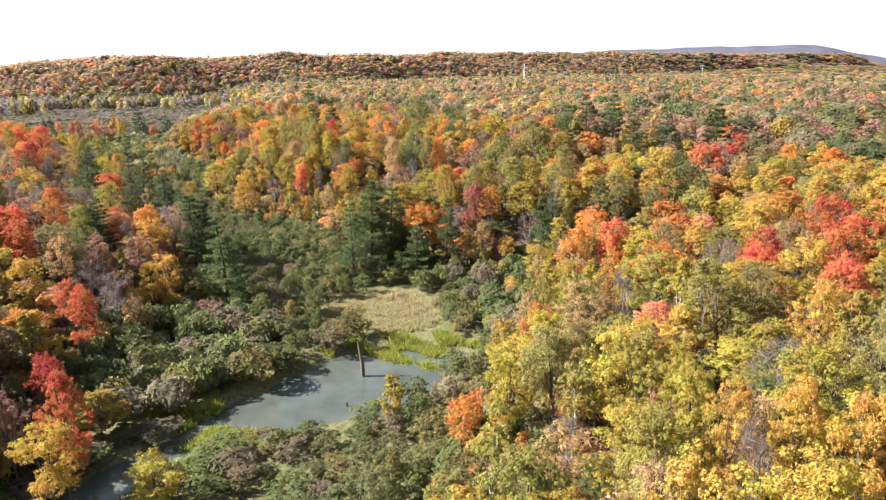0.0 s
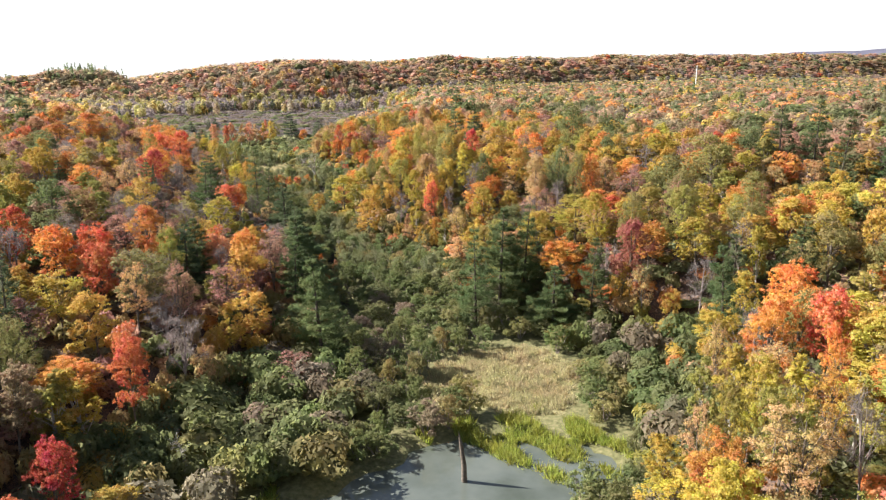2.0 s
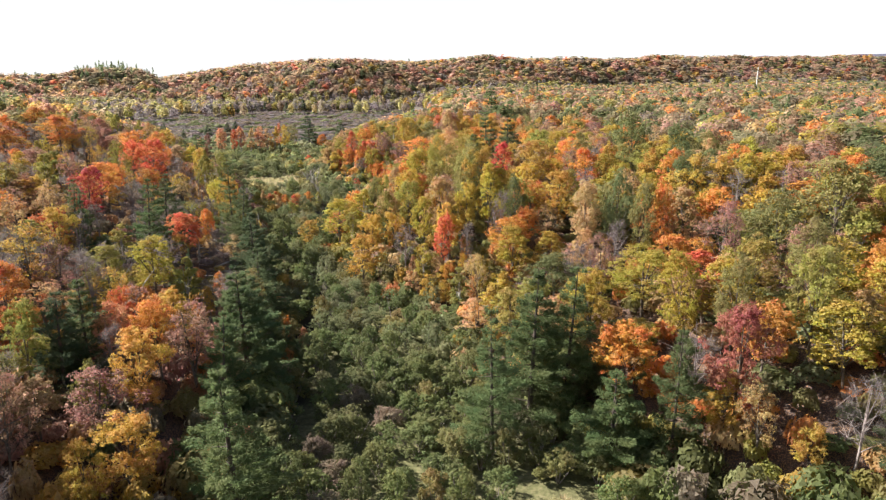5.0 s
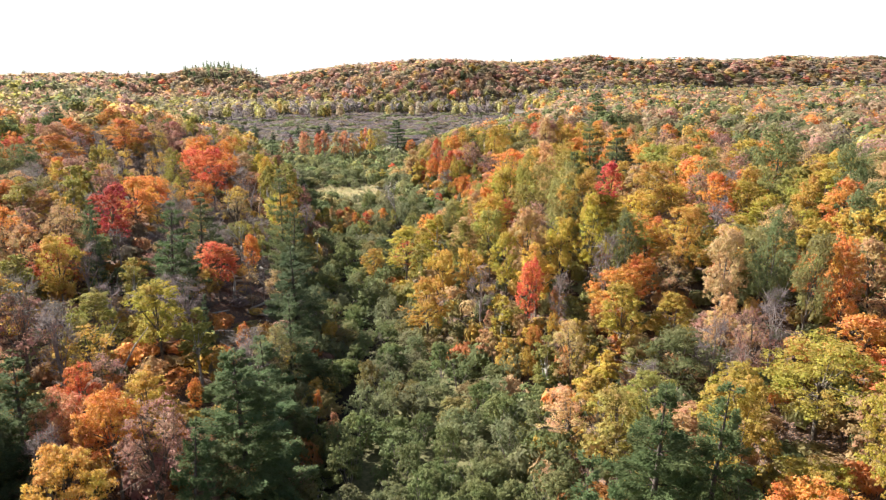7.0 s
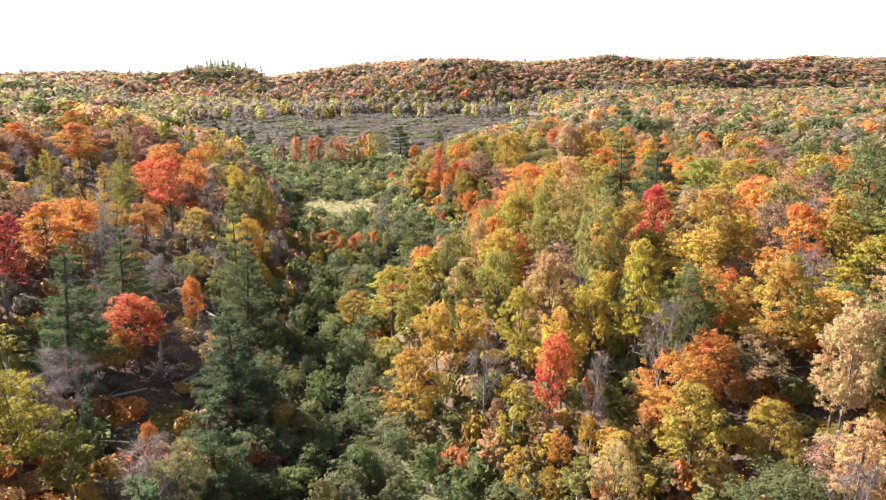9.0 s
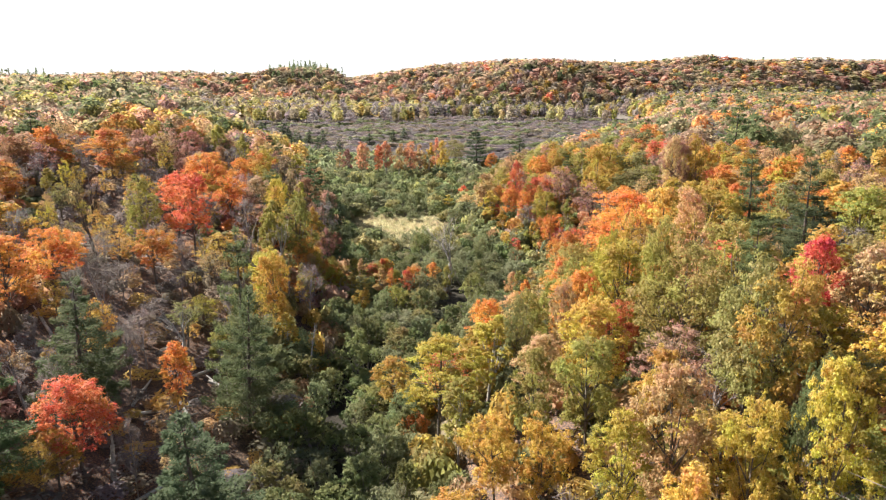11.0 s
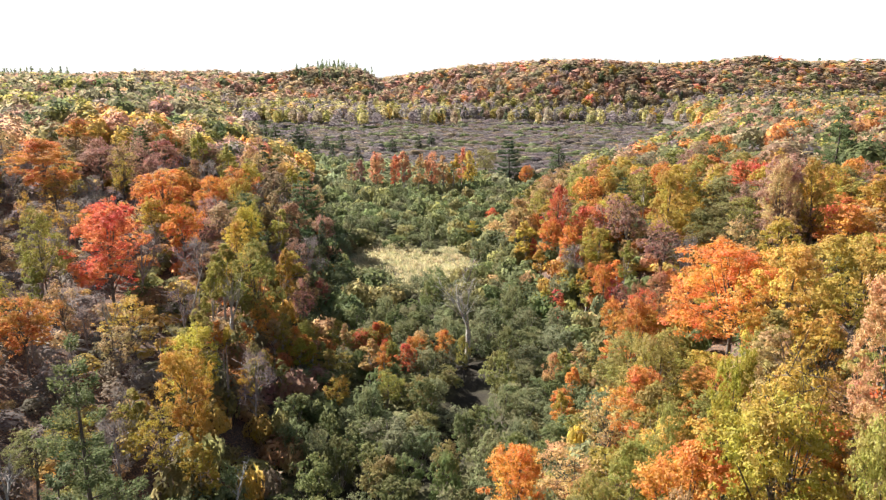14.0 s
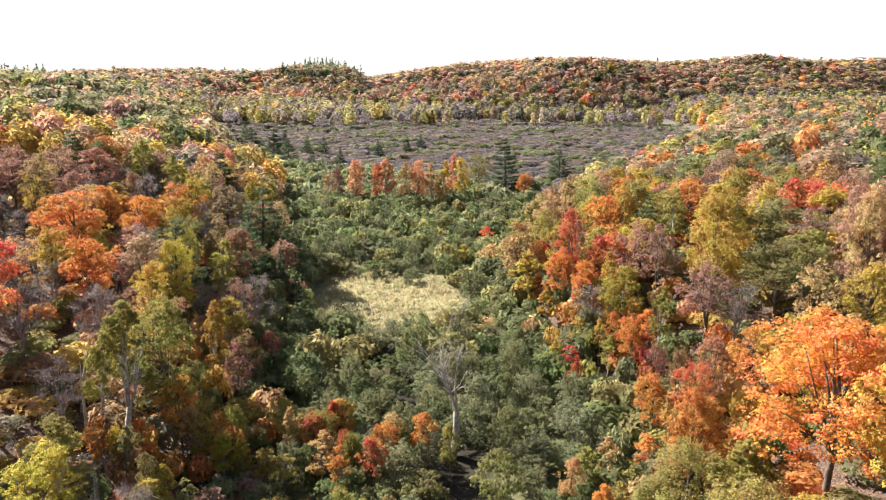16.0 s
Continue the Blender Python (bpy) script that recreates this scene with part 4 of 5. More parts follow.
# right_far, ridge, knob and far_left use leaf colours dulled to stand for haze
MIXES = {
    "right_near": [("sugar_maple", "yellow", 6), ("hickory_tree", "gold", 4), ("red_maple", "orange", 2.2), ("red_maple", "scarlet", 0.6), ("sugar_maple", "lime", 5), ("oak_tree", "olive", 3),
                   ("bare_tree", "grey", 2.5), ("thinning_tree", "peach", 3), ("birch_tree", "yellow", 3), ("birch_tree", "lime", 2)],
    "right_mid": [("hickory_tree", "gold", 4.6), ("red_maple", "orange", 3.8), ("hickory_tree", "peach", 3.4), ("oak_tree", "olive", 1.7), ("oak_tree", "green", 0.9), ("sugar_maple", "lime", 2.4), ("sugar_maple", "yellow", 3.2),
                  ("red_maple", "scarlet", 0.9), ("bare_tree", "grey", 1.3), ("thinning_tree", "rose", 1.7), ("thinning_tree", "peach", 2.4), ("birch_tree", "lime", 0.5), ("red_maple", "rust", 0.5)],
    "right_far": [("oak_tree", "hazed_olive", 7), ("oak_tree", "green", 5), ("sugar_maple", "lime", 2.4), ("red_maple", "orange", 2.2), ("hickory_tree", "gold", 1.8), ("hickory_tree", "peach", 0.8), ("oak_tree", "tan", 3.5), ("hickory_tree", "fawn", 0.8),
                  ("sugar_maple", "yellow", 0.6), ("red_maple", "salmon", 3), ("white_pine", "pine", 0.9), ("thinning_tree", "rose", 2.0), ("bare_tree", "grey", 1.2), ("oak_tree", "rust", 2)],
    "left": [("red_maple", "orange", 1.8), ("hickory_tree", "gold", 2.4), ("red_maple", "scarlet", 0.6), ("thinning_tree", "rose", 2.5), ("bare_tree", "grey", 4), ("thinning_tree", "peach", 3.5), ("red_maple", "salmon", 1.6), ("hickory_tree", "tan", 2),
             ("oak_tree", "olive", 1.8), ("white_pine", "pine", 1.1), ("birch_tree", "yellow", 2.2), ("red_maple", "rust", 1.5), ("birch_tree", "lime", 2.6), ("oak_tree", "green", 1)],
    "slope": [("bare_tree", "grey", 6), ("thinning_tree", "rose", 0.8), ("thinning_tree", "gold", 1.6), ("birch_tree", "lime", 0.8), ("thinning_tree", "olive", 1.2), ("thinning_tree", "peach", 0.8)],
    "scrub": [("bare_tree", "grey", 7), ("thinning_tree", "gold", 1.6), ("thinning_tree", "yellow", 0.8), ("thinning_tree", "olive", 0.6), ("thinning_tree", "peach", 1.0), ("birch_tree", "lime", 0.3)],
    "edge": [("hickory_tree", "peach", 1.5), ("red_maple", "orange", 0.8), ("oak_tree", "lime", 2), ("birch_tree", "lime", 2), ("birch_tree", "yellow", 2), ("thinning_tree", "scarlet", 0.8), ("thinning_tree", "peach", 2), ("bare_tree", "grey", 1.5), ("hickory_tree", "gold", 2)],
    "ridge": [("oak_tree", "tan", 7), ("oak_tree", "hazed_olive", 5), ("red_maple", "orange", 0.9), ("hickory_tree", "fawn", 3.5), ("hickory_tree", "peach", 3), ("hickory_tree", "gold", 1.4), ("oak_tree", "green", 1.4), ("red_maple", "salmon", 4.2), ("thinning_tree", "rose", 3), ("bare_tree", "brush", 3), ("red_maple", "scarlet", 0.3), ("sugar_maple", "lime", 1.0), ("white_pine", "pine", 0.5)],
    "ridge_foot": [("birch_tree", "straw", 5), ("birch_tree", "lime", 2), ("birch_tree", "fawn", 3), ("bare_tree", "brush", 6), ("birch_tree", "gold", 0.5), ("fir_tree", "dark", 0.7)],
    "knob": [("white_pine", "pine", 3), ("oak_tree", "hazed_olive", 4), ("oak_tree", "tan", 3), ("hickory_tree", "fawn", 1)],
    "far_left": [("oak_tree", "hazed_olive", 6), ("sugar_maple", "lime", 3), ("hickory_tree", "peach", 0.7), ("red_maple", "orange", 0.7), ("oak_tree", "green", 4), ("oak_tree", "tan", 4), ("red_maple", "salmon", 1.2), ("hickory_tree", "fawn", 0.5), ("white_pine", "pine", 1.4)],
}


OPEN_SLOPE = ((-88, 192), (-112, 211), (-131, 217), (-150, 231), (-178, 252))


def open_slope(x, y):
    """Metres from the line of the bare, log-strewn slope."""
    best = np.full(np.shape(x), 1e9)
    for (ax, ay), (bx, by) in zip(OPEN_SLOPE[:-1], OPEN_SLOPE[1:]):
        dx, dy = bx - ax, by - ay
        t = np.clip(((x - ax) * dx + (y - ay) * dy) / (dx * dx + dy * dy), 0, 1)
        best = np.minimum(best, np.hypot(x - ax - t * dx, y - ay - t * dy))
    return best


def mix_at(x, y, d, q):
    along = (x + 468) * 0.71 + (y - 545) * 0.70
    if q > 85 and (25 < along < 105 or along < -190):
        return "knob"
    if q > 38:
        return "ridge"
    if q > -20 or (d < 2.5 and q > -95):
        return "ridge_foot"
    right = x > middle(y)
    if not right:
        if -160 < x < -62 and 120 < y < 250 and 3 < d < 34:
            return "slope"
        return "far_left" if x < -230 else "left"
    if d < 10 and y > 165:
        return "edge"
    return "right_near" if nearness(x, y) < 68 and y < 150 else "right_mid" if nearness(x, y) < 90 else "right_far"


def far_crown(kind, seed, n):
    """A far crown: broad overlapping sprays laid over an uneven oval, or in tiers round a conifer's cone."""
    rnd = np.random.RandomState(seed)
    h, r, _ = FORMS[kind]
    i = np.arange(n) + 0.5
    a = i * 2.39996
    if kind in ("white_pine", "fir_tree"):
        u = i / n
        w = r * (1 - u) ** 0.75 * rnd.uniform(0.55, 1.15, n)
        p = np.stack([np.cos(a) * w, np.sin(a) * w, h * (0.10 + 0.9 * u)], 1)
        m = np.stack([np.cos(a) * 0.6, np.sin(a) * 0.6, np.full(n, 0.9)], 1)
        return leaf_tris(p, m, 9.0 / math.sqrt(n), rnd, 0.5)
    u = 1 - 1.72 * i / n
    lump = 1 + 0.16 * np.sin(3 * a + seed) + 0.14 * np.sin(5 * u + 2 * a + seed * 2) + rnd.normal(0, 0.08, n)
    ring = np.sqrt(np.clip(1 - u * u, 0.02, 1))
    low = {"willow_shrub": 0.15, "alder_shrub": 0.15, "bare_tree": 0.3}.get(kind, 0.24 if n > 140 else 0.08)
    mid, half = h * (1 + low) / 2, h * (1 - low) / 2
    p = np.stack([np.cos(a) * ring * r * 0.92 * lump, np.sin(a) * ring * r * 0.92 * lump, mid + u * half * 0.9 * lump], 1)
    m = np.stack([np.cos(a) * ring, np.sin(a) * ring, u + (0.2 if n > 60 else 0.7)], 1)
    size = math.sqrt((5.2 if n > 60 else 6.6) * r * (r + half) / n) * (0.75 if kind in ("bare_tree", "thinning_tree") else 1.0)
    return leaf_tris(p, m * 1.1, size, rnd, 0.1, 0.5 if n > 140 else 0.36)


JOINED = {}
FAR_FORM = {}


def joined_plant(kind, x, y, z, tall, wide, hue, n):
    """Adds a far tree to the one mesh of the woods beyond."""
    key = (kind, n, STATE.randint(5))
    if key not in FAR_FORM:
        FAR_FORM[key] = far_crown(kind, key[2] * 31 + 5, n)
    h, r, _ = FORMS[kind]
    v = FAR_FORM[key]
    a = STATE.uniform(0, 6.28)
    c, s, w = math.cos(a), math.sin(a), wide / (2 * r)
    p = np.stack([(v[:, 0] * c - v[:, 1] * s) * w + x, (v[:, 0] * s + v[:, 1] * c) * w + y, v[:, 2] * (tall / h) + z], 1)
    JOINED.setdefault("v", []).append(p)
    JOINED.setdefault("h", []).append(np.tile(hue_of(hue), (len(p), 1)))


def free_of_heroes(x, y, gap, share=0.72):
    if not PLACED:
        return True
    a = np.array([p[:3] for p in PLACED])
    return bool(np.all(np.hypot(a[:, 0] - x, a[:, 1] - y) > a[:, 2] * share + gap))


COUNT = {k: sum(1 for p in PLACED if p[3] == k) for k in FORMS}
def woods(step, x0, x1, y0, y1, seed, near, reach):
    rnd = np.random.RandomState(seed + 1)
    X, Y = scatter(step, x0, x1, y0, y1, seed)
    D, Q, Z = side(X, Y), ridge_way(X, Y), land(X, Y)
    clump, bare = bumps(X, Y, 45, 61), open_slope(X, Y)
    far = nearness(X, Y)
    for k in np.argsort(far):
        x, y, d, q, z = X[k], Y[k], D[k], Q[k], Z[k]
        if not near <= far[k] < reach or (d < 2.5 and q < -12 and rnd.uniform() < 0.80 + 0.21 * min(1, (-12 - q) / 75)):
            continue
        zone_name = mix_at(x, y, d, q)
        if bare[k] < 13:
            zone_name = "scrub"
        if rnd.uniform() < (0.12 if zone_name == "scrub" else 0.42 if zone_name == "slope" else 0):
            continue
        mix = MIXES[zone_name]
        w = np.array([m[2] for m in mix]) * np.exp(0.5 * np.sin(np.arange(len(mix)) * 2.1 + clump[k] * 2.5))
        kind, hue, _ = mix[rnd.choice(len(mix), p=w / w.sum())]
        h, r, _f = FORMS[kind]
        tall = h * (rnd.uniform(0.62, 1.12) if far[k] < 300 and y < 150 else rnd.uniform(0.62, 0.98) if far[k] < 300 else rnd.uniform(0.74, 1.04))
        wide = 2 * r * rnd.uniform(0.66, 1.08) * (1.24 if far[k] > 300 else 1.0)
        if zone_name == "knob" and kind == "white_pine":
            tall, wide = tall * rnd.uniform(0.95, 1.35), wide * 0.72
        if zone_name == "scrub":
            tall, wide = tall * rnd.uniform(0.5, 0.9), wide * rnd.uniform(0.45, 0.8)
        if not free_of_heroes(x, y, wide * 0.22):
            continue
        COUNT[kind] = COUNT.get(kind, 0) + 1
        level = 0 if far[k] < 34 else 1
        if far[k] < 100 and COUNT[kind] < 300:
            plant(kind, x, y, z + tall, wide, hue, level)
        elif far[k] < 150:
            joined_plant(kind, x, y, z, tall, wide, hue, 1300 if far[k] < 60 else 700 if far[k] < 110 else 400)
        elif far[k] < 300:
            joined_plant(kind, x, y, z, tall, wide, hue, 250)
        else:
            joined_plant(kind, x, y, z, tall * 1.05, wide * max(1, step / 8.4), hue, 190 if far[k] < 440 else 110 if far[k] < 620 else 56 if far[k] < 800 else 26)


def shrubs(step, seed):
    rnd = np.random.RandomState(seed)
    X, Y = scatter(step, -620, 60, 55, 930, seed)
    D, Q, Z, M = side(X, Y), ridge_way(X, Y), land(X, Y), meadow(X, Y)
    far, patch = nearness(X, Y), bumps(X, Y, 28, 63) + 0.5 * bumps(X, Y, 75, 64)
    count = {}
    for k in np.argsort(far):
        x, y, d, z = X[k], Y[k], D[k], Z[k]
        if d > 4 or M[k] > 0.25 or Q[k] > 14 or not free_of_heroes(x, y, 0.3, 0.42):
            continue
        if shore(x, y) < 0.3 or creek(x, y) < 0.6 or (y > 100 and y < 114 and -14 < x < 6):
            continue
        flat = y > 400
        if flat and rnd.uniform() < 0.10 + 0.12 * (far[k] > 300) + 0.35 * (patch[k] < -0.7):
            continue
        if flat:
            hue = rnd.choice(["brush", "brush", "dun", "brush", "brush", "fawn"] if patch[k] < 0.65 else ["sage", "brush", "moss", "dun", "sage"])
        else:
            hue = rnd.choice(["moss", "olive", "moss", "moss", "green", "moss", "moss", "dun"] if y < 165 else ["sage", "moss", "sage", "olive", "moss", "sage", "sage", "moss"])
        low = (0.30 if patch[k] < 0.65 else 0.5) + 0.45 * float(smooth(-70, 5, Q[k])) if flat else 0.5 if y < 82 and x < -8 else 1
        tall, wide = rnd.uniform(2.6, 5.6) * low, rnd.uniform(3.4, 6.6) * (1.12 if flat else 1)
        kind = "willow_shrub" if hue in ("sage", "brush") else "alder_shrub"
        count[kind] = count.get(kind, 0) + 1
        if count[kind] <= 298 and far[k] < 130:
            plant(kind, x, y, z + tall, wide, hue, 0 if far[k] < 34 else 1)
        else:
            joined_plant(kind, x, y, z, tall, wide, hue, 420 if far[k] < 80 else 240 if far[k] < 130 else 130 if not flat else 60)


shrubs(3.9, 71)
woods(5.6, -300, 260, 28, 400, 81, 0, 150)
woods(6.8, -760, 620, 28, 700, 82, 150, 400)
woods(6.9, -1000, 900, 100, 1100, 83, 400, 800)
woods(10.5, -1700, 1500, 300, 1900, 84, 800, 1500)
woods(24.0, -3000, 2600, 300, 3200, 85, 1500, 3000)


def undergrowth(step, seed):
    """Saplings and brush under the woods."""
    rnd = np.random.RandomState(seed)
    X, Y = scatter(step, -240, 150, 40, 360, seed)
    D, Z, N, S = side(X, Y), land(X, Y), nearness(X, Y), open_slope(X, Y)
    for k in np.where((D > -1) & (N < 120))[0]:
        if S[k] < 14:
            if rnd.uniform() < 0.93:
                joined_plant("bare_tree", X[k], Y[k], Z[k], rnd.uniform(1.0, 3.8), rnd.uniform(1.4, 3.6), rnd.choice(["grey", "brush", "grey", "brush", "gold", "dun", "peach"]), 130)
            continue
        right = X[k] > middle(Y[k])
        hue = rnd.choice(["moss", "moss", "olive", "gold", "lime", "sage", "peach", "green", "orange"] if right else ["dun", "rust", "orange", "moss", "gold", "rose", "olive", "gold", "peach"])
        edge = 1.35 if D[k] < 12 else 0.9
        joined_plant("alder_shrub", X[k], Y[k], Z[k], rnd.uniform(1.0, 3.6) * edge, rnd.uniform(2.2, 4.6), hue, 300 if N[k] < 42 else 190 if N[k] < 70 else 60)


undergrowth(3.5, 91)


def saplings(cx, cy, rx, ry, turn, count, hues, seed):
    """A loose thicket of young trees in autumn leaf."""
    rnd = np.random.RandomState(seed)
    c, s = math.cos(turn), math.sin(turn)
    for _ in range(count):
        a, r = rnd.uniform(0, 6.28), math.sqrt(rnd.uniform())
        u, v = math.cos(a) * r * rx, math.sin(a) * r * ry
        x, y = cx + u * c - v * s, cy + u * s + v * c
        kind = rnd.choice(["red_maple", "birch_tree", "birch_tree"])
        ob = plant(kind, x, y, float(land(x, y)) + rnd.uniform(3.2, 7.0), rnd.uniform(1.8, 3.6), rnd.choice(hues), 1)
        ob.name = "sapling"
        tagged(ob, ob["label"].replace("red maple", "young maple").replace("birch", "young birch"), "sapling", "saplings along the marsh")


saplings(-106, 252, 13, 6, 0.7, 24, ["orange", "gold", "scarlet", "peach", "lime", "yellow"], 101)
saplings(-98, 297, 22, 8, 2.2, 44, ["orange", "scarlet", "gold", "peach", "lime", "yellow", "red", "olive"], 102)
saplings(-76, 258, 8, 14, 0.3, 18, ["orange", "rust", "gold", "olive", "lime", "peach"], 103)
saplings(-33, 187, 14, 7, 2.7, 30, ["orange", "gold", "lime", "peach", "yellow", "rust", "olive"], 104)
saplings(-112, 240, 6, 12, 0.5, 14, ["gold", "orange", "olive", "yellow"], 105)


# ---- the hills on the skyline ----
def skyline(name, radius, peaks, tint, label):
    """A far hill as a long low mass: a rounded ridge with depth, its crest set to fit the camera's view."""
    ang = np.linspace(-0.9, 0.75, 200)
    crest = np.interp(ang, *peaks)
    crest = crest + 2 * np.sin(ang * 61) + 1.5 * np.sin(ang * 143 + 1)
    rows = []
    for k, lift in ((-600, -0.15), (-350, 0.35), (-120, 0.85), (0, 1.0), (250, 0.5)):
        rr = radius + k
        rows.append(np.stack([np.sin(ang) * rr, np.cos(ang) * rr, crest * lift], 1))
    v = np.concatenate(rows)
    n = len(ang)
    i = np.concatenate([np.arange(n - 1) + n * r for r in range(4)])
    # the tint holds the haze of distance as base colour
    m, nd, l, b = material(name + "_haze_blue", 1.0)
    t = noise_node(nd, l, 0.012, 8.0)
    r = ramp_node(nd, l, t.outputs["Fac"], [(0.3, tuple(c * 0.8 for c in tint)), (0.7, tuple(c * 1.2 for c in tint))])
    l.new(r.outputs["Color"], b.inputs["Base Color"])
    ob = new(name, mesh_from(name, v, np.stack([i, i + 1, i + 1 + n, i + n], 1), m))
    ob.data.polygons.foreach_set("use_smooth", [True] * len(ob.data.polygons))
    return tagged(ob, label, "hill", kind="structure")


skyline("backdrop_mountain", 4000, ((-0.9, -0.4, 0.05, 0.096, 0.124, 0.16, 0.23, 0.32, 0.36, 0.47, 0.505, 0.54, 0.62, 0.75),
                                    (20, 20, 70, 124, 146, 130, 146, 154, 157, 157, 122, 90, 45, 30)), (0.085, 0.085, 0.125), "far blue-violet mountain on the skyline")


# ---- grasses ----
def blades(name, spots, tall, thick, hue, label, seed):
    """Tufts of upright blades at the spots (x, y, z, height factor), as one mesh."""
    rnd = np.random.RandomState(seed)
    n = len(spots)
    per = 9
    base = np.repeat(spots, per, 0)
    m = n * per
    off = rnd.normal(0, 0.17, (m, 2))
    a = rnd.uniform(0, 6.28, m)
    h = tall * base[:, 3] * rnd.uniform(0.6, 1.3, m)
    lean = off * 1.4 + rnd.normal(0, 0.16, (m, 2))
    p = np.stack([base[:, 0] + off[:, 0], base[:, 1] + off[:, 1], base[:, 2] - 0.05], 1)
    w = np.stack([np.cos(a), np.sin(a), np.zeros(m)], 1) * thick
    tip = p + np.stack([lean[:, 0], lean[:, 1], h], 1)
    v = np.stack([p - w, p + w, tip], 1).reshape(-1, 3)
    tone = np.repeat(rnd.uniform(0.7, 1.25, (n, 1)) * rnd.uniform(0.92, 1.08, (n, 3)), per * 3, 0) * hue
    return tagged(new(name, mesh_from(name, v, tri_faces(v), LEAF_JOINED, np.concatenate([tone, np.ones((len(v), 1))], 1))), label, "grass", kind="stuff")


rnd = np.random.RandomState(17)
sx, sy = rnd.uniform(-45, 12, 26000), rnd.uniform(66, 117, 26000)
e = shore(sx, sy)
reed = ((np.hypot((sx + 6) / 15, (sy - 109) / 6.5) + 0.55 * bumps(sx, sy, 5, 51) < 0.62) |
        (np.hypot((sx + 27) / 5.5, (sy - 79) / 4.0) + 0.25 * bumps(sx, sy, 6, 52) < 0.9) |
        (np.hypot((sx + 35) / 4.5, (sy - 86) / 5.5) + 0.25 * bumps(sx, sy, 6, 53) < 0.95) |
        (np.hypot((sx + 30) / 6, (sy - 73) / 2.5) + 0.25 * bumps(sx, sy, 6, 54) < 0.8)) & (e < 2.5)
k = np.where(reed)[0][:4200]
blades("marsh_grass", np.stack([sx[k], sy[k], np.maximum(land(sx[k], sy[k]), -0.3), rnd.uniform(0.6, 1.2, len(k))], 1), 0.85, 0.075, (0.31, 0.34, 0.055),
       "bright lime-green marsh grass standing in the shallow pond", 5)
sx = np.concatenate([rnd.uniform(-26, 6, 9000), rnd.uniform(-165, -105, 9000), rnd.uniform(-55, -22, 3500)])
sy = np.concatenate([rnd.uniform(110, 142, 9000), rnd.uniform(275, 345, 9000), rnd.uniform(155, 182, 3500)])
k = np.where((meadow(sx, sy) > rnd.uniform(0.2, 0.9, len(sx))) & (shore(sx, sy) > 0.5))[0][:6500]
blades("meadow_grass", np.stack([sx[k], sy[k], land(sx[k], sy[k]), 0.55 + 0.35 * (1 + bumps(sx[k], sy[k], 5, 55))], 1), 0.75, 0.07, (0.44, 0.385, 0.21),
       "straw-coloured sedge meadow in uneven tussocks", 6)


# ---- dead wood ----
def wood(name, pieces, mat, label, category, place, group=""):
    v, f = join(pieces)
    ob = new(name, mesh_from(name, v, f, mat))
    ob.location = place
    return tagged(ob, label, category, group)


def on(x, y, up=0.0):
    return (x, y, float(land(x, y)) + up)


wood("snag", [tube((0, 0, -1), (-0.12, 0.05, 2.2), 0.36, 0.29, 9), tube((-0.12, 0.05, 2.2), (-0.42, 0.1, 4.3), 0.29, 0.22, 9), tube((-0.42, 0.1, 4.3), (-0.62, 0.12, 5.4), 0.22, 0.12, 8),
              tube((-0.62, 0.12, 5.4), (-0.72, 0.1, 6.1), 0.12, 0.02, 5), tube((-0.2, 0.0, 2.9), (-0.75, -0.1, 3.3), 0.06, 0.03, 4)], BARK,
     "broken grey snag standing in the pond", "dead tree", (-12.2, 98.3, -0.3))
wood("stump", [tube((0, 0, -0.6), (0.02, 0, 0.55), 0.16, 0.13, 7), tube((0.02, 0, 0.55), (0.04, 0, 0.62), 0.13, 0.05, 7)], BARK_DARK, "small dark stump standing in the pond", "stump", (-13.4, 88.6, -0.3))
rnd = np.random.RandomState(29)
brush = [tube((rnd.normal(0, 0.3), rnd.normal(0, 0.3), rnd.uniform(0, 0.4)), (rnd.uniform(-3, 0.8), rnd.normal(0, 1.2), rnd.uniform(0.1, 1.3)), 0.07, 0.02, 4) for _ in range(16)]
wood("driftwood", brush, DEADWOOD, "tangle of bleached branches at the pond's edge", "branches", (2.2, 92.5, -0.25))
for x, y, h, seed, spread, mat in ((-98.5, 263, 13.5, 3, 0.45, BARK_PALE), (-42.5, 91, 7.5, 8, 0.5, BARK_PALE), (-54.5, 76, 8.0, 12, 0.45, DEADWOOD), (-111, 283, 9.0, 21, 0.5, TWIG),
                                   (-160, 268, 7, 25, 0.3, DEADWOOD), (-113, 231, 8.5, 33, 0.22, BARK_PALE), (-92, 218, 8.5, 37, 0.4, DEADWOOD), (-121, 226, 9.5, 45, 0.2, BARK_PALE), (-106, 219, 8.5, 49, 0.2, DEADWOOD), (-118, 239, 10, 53, 0.18, BARK_PALE), (-100, 205, 9, 57, 0.25, DEADWOOD), (-86, 186, 8, 61, 0.3, BARK_PALE), (-40, 208, 10, 41, 0.4, TWIG), (-124, 219, 9, 65, 0.2, TWIG), (-131, 214, 10, 69, 0.16, BARK_DARK), (-137, 226, 9, 73, 0.2, TWIG), (-143, 221, 11, 77, 0.15, BARK_DARK), (-116, 205, 8, 81, 0.2, TWIG), (-150, 236, 10, 85, 0.16, TWIG), (-108, 214, 9, 89, 0.2, BARK_DARK)):
    v, f = bare_limbs(seed, h, spread, 4, h * 0.038)
    ob = new("dead_tree", mesh_from("dead_tree", v, f, mat))
    ob.location = on(x, y)
    tagged(ob, "bleached leafless dead tree among the bushes" if mat is not TWIG else "leafless brown tree in the bushes", "dead tree", "dead trees in the valley")
